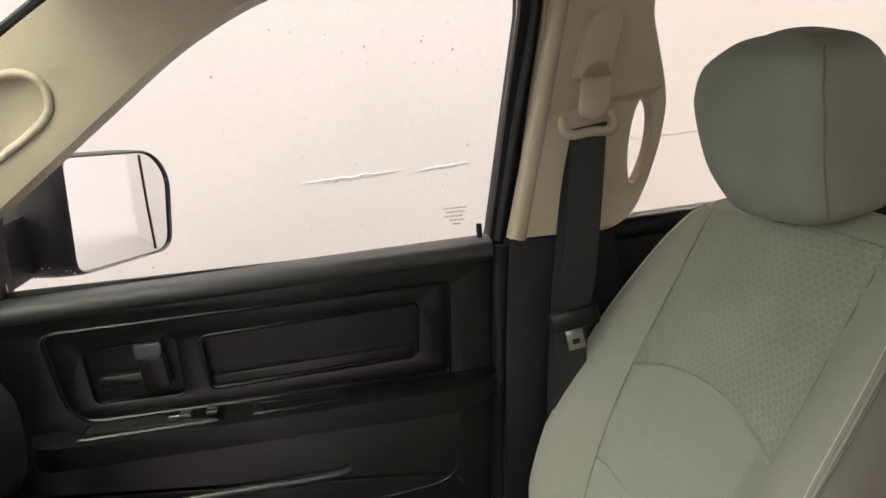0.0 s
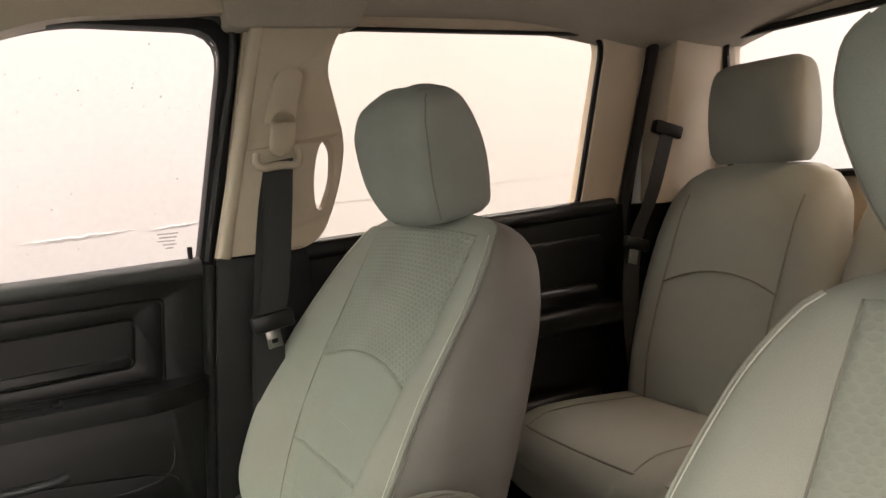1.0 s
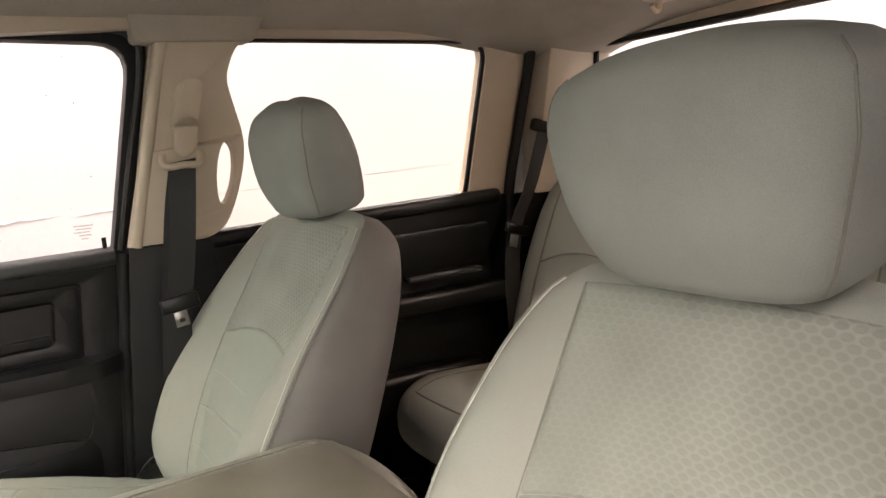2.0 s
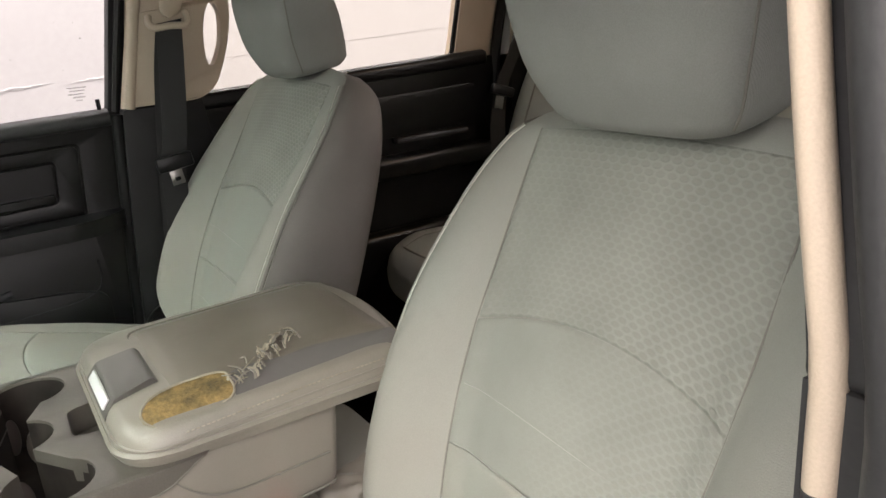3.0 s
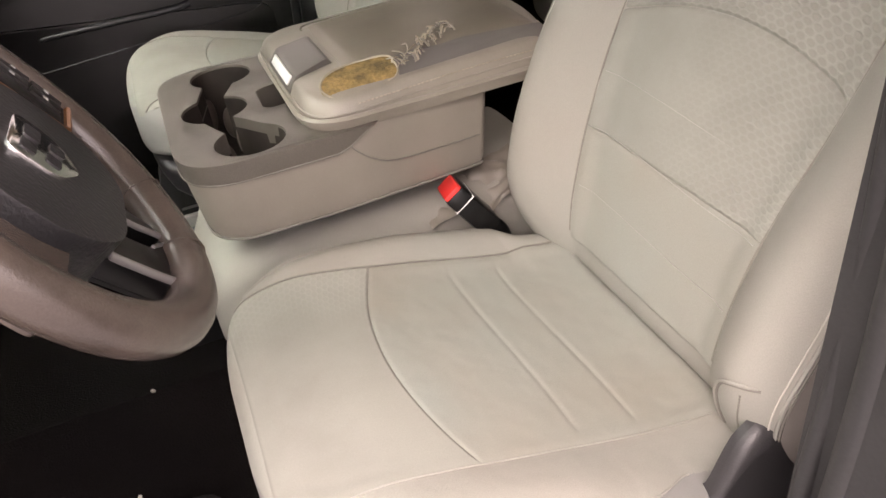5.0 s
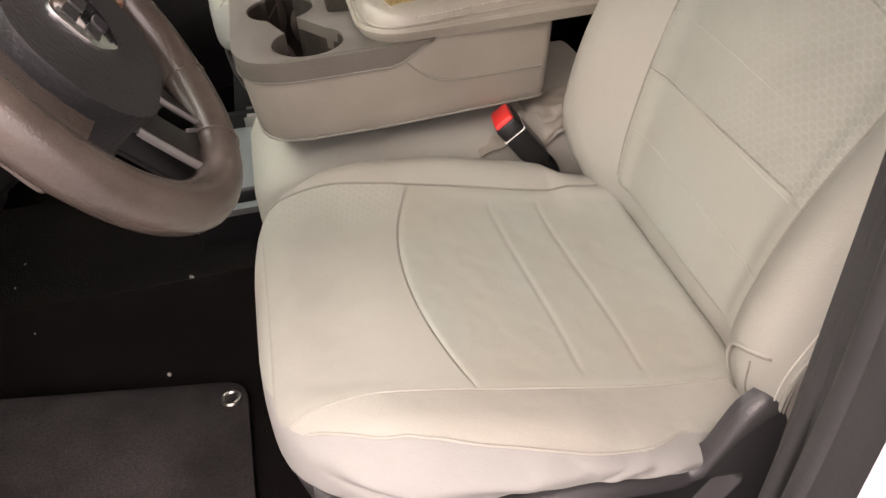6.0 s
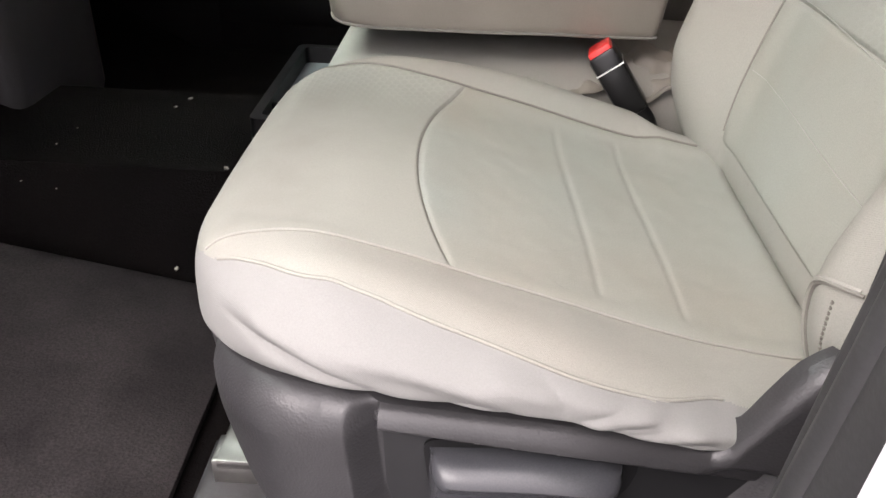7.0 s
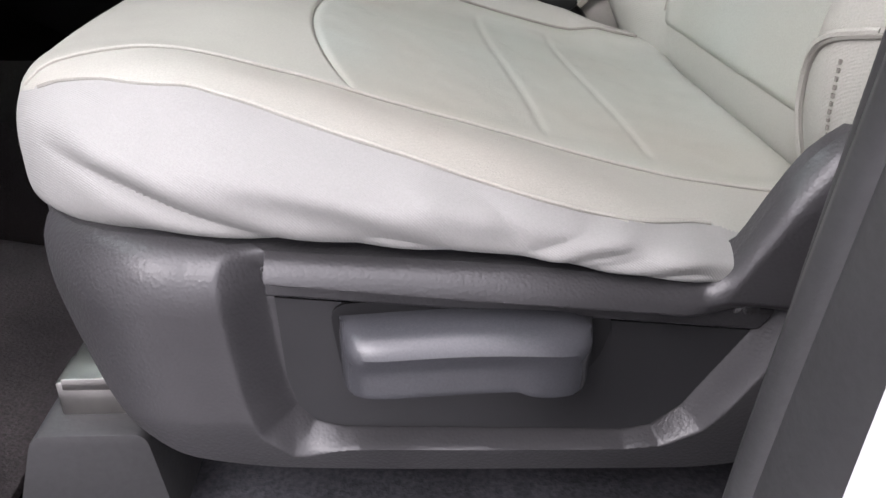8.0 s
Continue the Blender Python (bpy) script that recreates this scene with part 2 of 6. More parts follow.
LAMP.node_tree.nodes["Principled BSDF"].inputs["Emission Color"].default_value = (1.0, 0.62, 0.36, 1)
LAMP.node_tree.nodes["Principled BSDF"].inputs["Emission Strength"].default_value = 1.6
GREYBIN = mat("grey_bin_plastic", (0.17, 0.19, 0.20), 0.3, vary=0.1)


# ---- building helpers ----
def link(name, bm, material, parent=None, label="", smooth=True):
    bmesh.ops.recalc_face_normals(bm, faces=bm.faces[:])
    me = bpy.data.meshes.new(name)
    bm.to_mesh(me)
    bm.free()
    me.materials.append(material)
    if smooth:
        me.polygons.foreach_set("use_smooth", [True] * len(me.polygons))
        me.set_sharp_from_angle(angle=radians(38))
    ob = new(name, me)
    if parent:
        ob.parent = parent
    if label:
        ob["label"] = label
    return ob


def part(name, bm, material, parent, label="", smooth=True):
    return link(name, bm, material, parent, label, smooth)


def thing(name, label, category, group="", kind="", at=(0, 0, 0)):
    ob = new(name)
    ob.location = at
    ob.empty_display_size = 0.05
    return tagged(ob, label, category, group, kind)


def box(x0, x1, y0, y1, z0, z1, r=0.004, seg=2, m=None):
    bm = bmesh.new()
    bmesh.ops.create_cube(bm, size=1)
    bmesh.ops.transform(bm, matrix=Matrix.Translation(((x0 + x1) / 2, (y0 + y1) / 2, (z0 + z1) / 2)) @ Matrix.Diagonal((x1 - x0, y1 - y0, z1 - z0, 1)), verts=bm.verts)
    if r:
        bmesh.ops.bevel(bm, geom=bm.edges[:], offset=r, segments=seg, profile=0.5, affect="EDGES", clamp_overlap=True)
    if m:
        bmesh.ops.transform(bm, matrix=m, verts=bm.verts)
    return bm


def join(*parts):
    """One bmesh out of several."""
    out = bmesh.new()
    for b in parts:
        me = bpy.data.meshes.new("tmp")
        b.to_mesh(me)
        b.free()
        out.from_mesh(me)
        bpy.data.meshes.remove(me)
    return out


def plate(outer, holes, front, back, r=0.0, seg=2):
    """A slab with holes: outline and holes in two coordinates, and two functions that place its faces."""
    from mathutils.geometry import tessellate_polygon
    loops = [outer, *holes]
    flat = [p for lp in loops for p in lp]
    tris = tessellate_polygon([[Vector((u, v, 0)) for u, v in lp] for lp in loops])
    bm = bmesh.new()
    a = [bm.verts.new(front(u, v)) for u, v in flat]
    b = [bm.verts.new(back(u, v)) for u, v in flat]
    for t in tris:
        bm.faces.new([a[i] for i in t])
        bm.faces.new([b[i] for i in reversed(t)])
    k, rim = 0, []
    for lp in loops:
        n = len(lp)
        for i in range(n):
            j = (i + 1) % n
            bm.faces.new((a[k + i], a[k + j], b[k + j], b[k + i]))
            rim.append((a[k + i], a[k + j]))
        k += n
    bmesh.ops.recalc_face_normals(bm, faces=bm.faces[:])
    if r:
        edges = [bm.edges.get(e) for e in rim]
        bmesh.ops.bevel(bm, geom=[e for e in edges if e], offset=r, segments=seg, profile=0.5, affect="EDGES", clamp_overlap=True)
    return bm


def smooth_loop(points, n=6):
    """A closed Catmull-Rom curve through 2D points."""
    out, k = [], len(points)
    for i in range(k):
        p0, p1, p2, p3 = (Vector(points[(i + d) % k]) for d in (-1, 0, 1, 2))
        for j in range(n):
            t = j / n
            out.append(tuple(0.5 * (2 * p1 + (p2 - p0) * t + (2 * p0 - 5 * p1 + 4 * p2 - p3) * t * t + (3 * p1 - p0 - 3 * p2 + p3) * t**3)))
    return out


def rounded(points, r, n=5):
    """A 2D polygon with its corners rounded; r is one radius or one a corner."""
    out, k = [], len(points)
    for i, p in enumerate(points):
        p, a, b = Vector(p), Vector(points[i - 1]), Vector(points[(i + 1) % k])
        rr = r[i] if isinstance(r, (list, tuple)) else r
        if rr <= 0:
            out.append(tuple(p))
            continue
        d = min(rr, (a - p).length * 0.49, (b - p).length * 0.49)
        s, e = p + (a - p).normalized() * d, p + (b - p).normalized() * d
        for j in range(n + 1):
            t = j / n
            out.append(tuple((1 - t) ** 2 * s + 2 * t * (1 - t) * p + t * t * e))
    return out


def loft(rings, cap=True):
    """A skin over closed rings of equal count."""
    bm = bmesh.new()
    vs = [[bm.verts.new(p) for p in ring] for ring in rings]
    n = len(vs[0])
    for a, b in zip(vs, vs[1:]):
        for i in range(n):
            bm.faces.new((a[i], a[(i + 1) % n], b[(i + 1) % n], b[i]))
    if cap:
        for ring in (vs[0], vs[-1]):
            c = bm.verts.new(sum((v.co for v in ring), Vector()) / n)
            for i in range(n):
                bm.faces.new((ring[i], ring[(i + 1) % n], c))
    return bm


def tube(points, r=0.002, n=6, closed=False):
    """A round cord along 3D points."""
    pts = [Vector(p) for p in points]
    rings = []
    for i, p in enumerate(pts):
        a = pts[i - 1] if i or closed else p
        b = pts[(i + 1) % len(pts)] if i + 1 < len(pts) or closed else p
        t = (b - a).normalized()
        s = t.cross(Vector((0.3, 0.2, 1))).normalized()
        q = t.cross(s)
        rr = r[i] if isinstance(r, (list, tuple)) else r
        rings.append([p + rr * (math.cos(2 * math.pi * k / n) * s + math.sin(2 * math.pi * k / n) * q) for k in range(n)])
    if closed:
        return loft(rings + rings[:1], cap=False)
    return loft(rings)


def spline(points, n=8):
    """An open Catmull-Rom curve through 3D points."""
    pts = [Vector(p) for p in points]
    pts = [2 * pts[0] - pts[1], *pts, 2 * pts[-1] - pts[-2]]
    out = []
    for p0, p1, p2, p3 in zip(pts, pts[1:], pts[2:], pts[3:]):
        for j in range(n):
            t = j / n
            out.append(0.5 * (2 * p1 + (p2 - p0) * t + (2 * p0 - 5 * p1 + 4 * p2 - p3) * t * t + (3 * p1 - p0 - 3 * p2 + p3) * t**3))
    return out + [pts[-2]]


def ribbon(points, across, width, thick=0.0014):
    """A flat strap along 3D points; across is the direction of its width."""
    pts, w = [Vector(p) for p in points], Vector(across).normalized() * width / 2
    rings = []
    for i, p in enumerate(pts):
        t = (pts[min(i + 1, len(pts) - 1)] - pts[max(i - 1, 0)]).normalized()
        h = t.cross(w).normalized() * thick / 2
        rings.append([p - w - h, p + w - h, p + w + h, p - w + h])
    return loft(rings)


def grid(fn, nu, nv, thick=None):
    """A patch of a surface fn(u, v), u and v from 0 to 1, with its own UV in metres if fn gives it."""
    bm = bmesh.new()
    uv = bm.loops.layers.uv.new("UVMap")
    vs = [[bm.verts.new(fn(i / nu, j / nv)) for j in range(nv + 1)] for i in range(nu + 1)]
    du = sum((vs[i][nv // 2].co - vs[i + 1][nv // 2].co).length for i in range(nu))
    dv = sum((vs[nu // 2][j].co - vs[nu // 2][j + 1].co).length for j in range(nv))
    for i in range(nu):
        for j in range(nv):
            f = bm.faces.new((vs[i][j], vs[i + 1][j], vs[i + 1][j + 1], vs[i][j + 1]))
            for lp, (a, b) in zip(f.loops, ((i, j), (i + 1, j), (i + 1, j + 1), (i, j + 1))):
                lp[uv].uv = (a / nu * du, b / nv * dv)
    return bm


def lerp(x, table):
    """A smooth curve through a table of (x, value) that never overshoots."""
    if x <= table[0][0]:
        return table[0][1]
    if x >= table[-1][0]:
        return table[-1][1]
    n = len(table)
    i = next(k for k in range(n - 1) if x <= table[k + 1][0])

    def slope(k):
        if k == 0 or k == n - 1:
            j = min(k, n - 2)
            return (table[j + 1][1] - table[j][1]) / (table[j + 1][0] - table[j][0])
        p = (table[k][1] - table[k - 1][1]) / (table[k][0] - table[k - 1][0])
        q = (table[k + 1][1] - table[k][1]) / (table[k + 1][0] - table[k][0])
        return 0.0 if p * q <= 0 else 2 * p * q / (p + q)

    (a, p), (b, q) = table[i], table[i + 1]
    h, t = b - a, (x - a) / (b - a)
    return (1 + 2 * t) * (1 - t) ** 2 * p + t * (1 - t) ** 2 * h * slope(i) + t * t * (3 - 2 * t) * q + t * t * (t - 1) * h * slope(i + 1)


def step(x, a, b):
    t = min(1, max(0, (x - a) / (b - a)))
    return t * t * (3 - 2 * t)


def bell(x, c, w):
    return math.exp(-(((x - c) / w) ** 2))


def sup(a, n):
    """A point of the unit superellipse."""
    c, s = math.cos(a), math.sin(a)
    return math.copysign(abs(c) ** (2 / n), c), math.copysign(abs(s) ** (2 / n), s)


RING = {}


def even(n, count, aspect=1.0):
    """Points of the unit superellipse at even steps along its outline, when drawn aspect times as wide (second value) as high."""
    key = (n, count, aspect)
    if key not in RING:
        dense = [sup(2 * math.pi * k / 1440, n) for k in range(1441)]
        length = [0.0]
        for (a, b), (c, d) in zip(dense, dense[1:]):
            length.append(length[-1] + math.hypot(c - a, (d - b) * aspect))
        out, j = [], 0
        for i in range(count):
            want = length[-1] * i / count
            while length[j + 1] < want:
                j += 1
            t = (want - length[j]) / max(1e-9, length[j + 1] - length[j])
            out.append((dense[j][0] + (dense[j + 1][0] - dense[j][0]) * t, dense[j][1] + (dense[j + 1][1] - dense[j][1]) * t))
        RING[key] = out
    return RING[key]


YC = 0.10  # the cab's middle line


# ---- front seats ----
SEAT = {"recline": 20.0, "length": 0.56, "rest": 1.0, "lift": 0.0, "inward": 1, "rest_y": 0.0}


def back_place(y, fwd, s):
    """A point of the backrest: across, forward of its core plane, along its height."""
    a = radians(SEAT["recline"])
    up, ahead = Vector((math.sin(a), 0, math.cos(a))), Vector((-math.cos(a), 0, math.sin(a)))
    return Vector((0.115, y, 0.19)) + up * s + ahead * fwd


def back_half(s):
    return lerp(s / SEAT["length"], [(0, 0.236), (0.12, 0.262), (0.38, 0.275), (0.6, 0.269), (0.8, 0.253), (0.92, 0.225), (0.98, 0.19), (1.0, 0.16)])


def seam_u(s):
    """Where the centre panel's edge lies, as a share of the half width."""
    return min(0.84, lerp(s / SEAT["length"], [(0, 0.130), (0.3, 0.141), (0.6, 0.157), (1.0, 0.158)]) / back_half(s))


def back_front(u, s):
    """How far the backrest's face stands forward, u across from -1 to 1."""
    v = s / SEAT["length"]
    base = lerp(v, [(0, 0.016), (0.03, 0.033), (0.07, 0.046), (0.12, 0.055), (0.35, 0.066), (0.7, 0.05), (0.93, 0.04), (1.0, 0.02)])
    bol = lerp(v, [(0, 0.35), (0.2, 1.0), (0.55, 0.9), (0.85, 0.35), (1.0, 0.0)])
    x = abs(u)
    e = seam_u(s)
    return base + 0.086 * bol * step(x, e - 0.12, min(1.0, e + 0.32)) - 0.005 * bell(x, e, 0.03) * (1 - step(v, 0.9, 1.0))


def back_surf(u, s):
    """How far the backrest's rounded skin stands forward."""
    return back_front(u, s) * max(0.0, 1 - abs(u) ** 3) ** (0.8 / 3)


def backrest_mesh(cover=False):
    rings = []
    for i in range(61):
        v = i / 60
        s = v * SEAT["length"]
        hw = back_half(s)
        thick = lerp(v, [(0, 0.07), (0.3, 0.095), (0.75, 0.08), (0.95, 0.06), (1.0, 0.03)])
        ring = []
        for cx, cy in even(3.0, 120, 2.6):
            y = hw * cy
            if cx >= 0:
                f = back_front(cy, s) * (abs(cx) ** 0.8)
            else:
                f = -thick * abs(cx)
            ring.append(back_place(y, f, s + 0.012 * (1 - cy * cy) * step(v, 0.8, 1.0)))
        rings.append(ring)
    bm = loft(rings)
    # the face and bolsters are cloth; sides and rear have shade in their colour
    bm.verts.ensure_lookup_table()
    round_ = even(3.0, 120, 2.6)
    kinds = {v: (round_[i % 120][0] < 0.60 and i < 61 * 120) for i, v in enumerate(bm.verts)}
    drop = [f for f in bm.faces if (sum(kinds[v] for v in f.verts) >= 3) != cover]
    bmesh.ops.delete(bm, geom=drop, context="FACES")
    return bm


def back_patch(u0, u1, s0, s1, lift=0.0016, arc=0.0, arc_top=0.0, nu=60, nv=70):
    """A sewn panel on the backrest's face; arc bends its lower edge, arc_top its upper one."""
    def fn(p, q):
        bend = 1 - (2 * p - 1) ** 2
        lo, hi = s0 + arc * bend, s1 + arc_top * bend
        s = lo + (hi - lo) * q
        u = (u0 + (u1 - u0) * p) * seam_u(s)
        edge = min(step(p, 0, 0.025), step(1 - p, 0, 0.025), step(q, 0, 0.02), step(1 - q, 0, 0.02))
        return back_place(u * back_half(s), back_surf(u, s) + lift * (1.6 * edge - 0.6) + 0.0014, s + 0.012 * (1 - u * u) * step(s / SEAT["length"], 0.8, 1.0))
    return grid(fn, nu, nv)


CUSH_X0, CUSH_X1 = -0.350, 0.09


def cush_half(x):
    return lerp(x, [(-0.350, 0.07), (-0.348, 0.10), (-0.341, 0.14), (-0.327, 0.171), (-0.303, 0.197), (-0.27, 0.216), (-0.21, 0.231), (-0.12, 0.238), (-0.02, 0.239), (0.003, 0.236), (0.014, 0.226), (0.03, 0.212), (0.09, 0.205)])


def cush_top(u, x):
    base = lerp(x, [(-0.356, 0.252), (-0.351, 0.268), (-0.337, 0.288), (-0.308, 0.301), (-0.27, 0.3045), (-0.2, 0.291), (-0.15, 0.276), (0.0, 0.236), (0.05, 0.2275), (0.078, 0.2255), (0.09, 0.221)])
    a = abs(u)
    if u * SEAT["inward"] > 0:
        bol = 0.034 * bell(a, 0.84, 0.19) * lerp(x, [(-0.40, 0.0), (-0.30, 0.2), (-0.2, 0.6), (-0.1, 0.9), (0.0, 0.8), (0.05, 0.6), (0.09, 0.4)])
    else:
        bol = 0.018 * bell(a, 0.86, 0.17) * lerp(x, [(-0.40, 0.0), (-0.30, 0.3), (-0.22, 0.65), (-0.1, 0.6), (-0.05, 0.35), (0.0, 0.15), (0.09, 0.1)])
    return SEAT["lift"] + base + bol - 0.0006 * bell(a, 0.66, 0.03) * step(x, -0.35, -0.31)


def panel_u(x):
    """Where the centre panel's edge lies on the cushion, as a share of its half width."""
    return min(0.93, 0.157 / cush_half(x))


def cush_surf(u, x):
    """Height of the cushion's rounded skin."""
    lo, hi = cush_low(x), cush_top(u, x)
    mid = lo + 0.45 * (hi - lo)
    return mid + (hi - mid) * max(0.0, 1 - abs(u) ** 3.6) ** (1 / 3.6)


def cush_low(x):
    return 0.5 * SEAT["lift"] + lerp(x, [(-0.350, 0.222), (-0.335, 0.214), (-0.30, 0.214), (-0.25, 0.219), (-0.17, 0.222), (-0.1, 0.221), (-0.05, 0.213), (0.0, 0.208), (0.09, 0.20)])


# the cover's creases as (line of x and height, half width, depth)
FOLDS = (
    ([(-0.315, 0.284), (-0.262, 0.270), (-0.232, 0.2575), (-0.190, 0.243), (-0.140, 0.230)], 0.0115, 0.0095),
    ([(-0.260, 0.275), (-0.190, 0.264), (-0.138, 0.250), (-0.090, 0.230)], 0.0105, 0.0075),
    ([(-0.150, 0.266), (-0.125, 0.256), (-0.095, 0.244)], 0.007, 0.0030),
    ([(-0.095, 0.226), (-0.068, 0.236), (-0.030, 0.243)], 0.0065, 0.0036),
    ([(-0.080, 0.218), (-0.040, 0.227), (0.0, 0.233)], 0.0065, 0.0040),
    ([(-0.055, 0.2475), (-0.028, 0.2485), (0.0, 0.251)], 0.006, 0.0022),
)


def side_folds(x, z):
    """Creases of the loose cover on the cushion's side."""
    d = 0.0
    for line, w, depth in FOLDS:
        x0, x1 = line[0][0], line[-1][0]
        along = step(x, x0 - 0.004, x0 + 0.3 * (x1 - x0)) * (1 - step(x, x1 - 0.35 * (x1 - x0), x1 + 0.004))
        if along:
            off = z - lerp(x, line)
            d += depth * along * (bell(off, 0, w) - 0.55 * bell(off, -1.9 * w, 1.2 * w))
    return d


def welt_z(x):
    return SEAT["lift"] + lerp(x, [(-0.325, 0.284), (-0.298, 0.2945), (-0.27, 0.2985), (-0.242, 0.2985), (-0.2195, 0.2945), (-0.197, 0.2885), (-0.172, 0.281), (-0.1365, 0.2705), (-0.099, 0.259), (-0.048, 0.2443), (0.006, 0.2325), (0.03, 0.221), (0.06, 0.190), (0.09, 0.150)])


def cushion_mesh(cover=False):
    """The padded cushion: its top, or the cover of its sides below the welt."""
    fine = SEAT["inward"] > 0
    steps, count = (250, 500) if fine else (90, 200)
    rings = []
    for i in range(steps + 1):
        x = CUSH_X0 + (CUSH_X1 - CUSH_X0) * (i / steps) ** 1.25
        hw, lo = cush_half(x), cush_low(x)
        ring = []
        for cz, cy in even(3.6, count, 3.0):
            hi = cush_top(cy, x)
            mid = lo + 0.45 * (hi - lo)
            z = mid + (hi - mid) * cz if cz >= 0 else mid + (mid - lo) * cz
            y = hw * cy
            if abs(cy) > 0.75:
                y += math.copysign(0.002 * noise.noise(Vector((x * 18 + z * 20, z * 30, cy * 3))) - side_folds(x, z) * step(abs(cy), 0.8, 0.97) * step(z, lo + 0.002, lo + 0.012), cy)
            if cz > 0:
                z -= 0.0016 * (1 - step(abs(cy), 0.55, 0.64)) * step(x, -0.345, -0.32)
            ring.append(Vector((x, y, z)))
        rings.append(ring)
    bm = loft(rings)
    round_ = even(3.6, count, 3.0)
    low = {}
    for i, v in enumerate(bm.verts):
        cy = round_[i % count][1]
        low[v] = i >= len(rings) * count or v.co.z < welt_z(v.co.x) and (abs(cy) > 0.6 or v.co.z < 0.26) and (abs(cy) > 0.80 or round_[i % count][0] < 0.3)
    bmesh.ops.delete(bm, geom=[f for f in bm.faces if (sum(low[v] for v in f.verts) >= 2) != cover], context="FACES")
    return bm


def cush_side(x, z, side, out=0.0):
    """The point of the cushion's rounded side that lies at a height, pushed out a little."""
    lo = cush_low(x)
    def height(u):
        hi = cush_top(side * u, x)
        mid = lo + 0.45 * (hi - lo)
        return mid + (hi - mid) * max(0.0, 1 - u ** 3.6) ** (1 / 3.6)
    a, b = 0.80, 1.0
    for k in range(24):
        u = 0.5 * (a + b)
        a, b = (u, b) if height(u) > z else (a, u)
    return Vector((x, side * (cush_half(x) * a + out), height(a) + out))


def cush_patch(u0, u1, x0, x1, lift=0.0010, arc=0.0, arc1=0.0, nu=60, nv=130, sewn=()):
    def fn(p, q):
        bend = 1 - (2 * p - 1) ** 2
        lo, hi = x0 - arc * bend, x1 - arc1 * bend
        x = lo + (hi - lo) * q
        u = (u0 + (u1 - u0) * p) * panel_u(x) / 0.66
        edge = min(step(p, 0, 0.02), step(1 - p, 0, 0.02), step(q, 0, 0.012), step(1 - q, 0, 0.012))
        return Vector((x, u * cush_half(x), cush_surf(u, x) + lift * (1.6 * edge - 0.6) + 0.0006 - 0.0011 * sum(bell(x - xs + 0.006 * math.sin(3 * u), 0, 0.0022) for xs in sewn) * step(0.6 - abs(u), 0, 0.05)))
    return grid(fn, nu, nv)


REST_LEAN = radians(-10)


def rest_place(v, u, d):
    """A point on the headrest at height v, across u, with d from -1 (back) to 1 (face)."""
    base = back_place(0, 0.03, SEAT["length"] - 0.002)
    up, ahead = Vector((math.sin(REST_LEAN), 0, math.cos(REST_LEAN))), Vector((-math.cos(REST_LEAN), 0, math.sin(REST_LEAN)))
    hw = lerp(v, [(0, 0.082), (0.05, 0.093), (0.2, 0.108), (0.45, 0.122), (0.7, 0.130), (0.87, 0.127), (0.96, 0.114), (1.0, 0.096)])
    hw *= SEAT["rest"]
    fr = lerp(v, [(0, 0.045), (0.06, 0.055), (0.4, 0.07), (0.72, 0.066), (0.92, 0.048), (1.0, 0.022)])
    bk = lerp(v, [(0, 0.05), (0.06, 0.062), (0.4, 0.06), (0.75, 0.045), (0.95, 0.025), (1.0, 0.01)])
    return base + up * (0.178 * v + 0.012 * (1 - u * u) * step(v, 0.8, 1)) + ahead * (fr * d if d > 0 else bk * d) + Vector((0, hw * u + SEAT["rest_y"], 0))


def headrest_mesh():
    """A padded block, thickest in its lower middle, its face tilted forward."""
    return loft([[rest_place(i / 32, cy, cx) for cx, cy in even(3.8, 80, 2.0)] for i in range(33)])


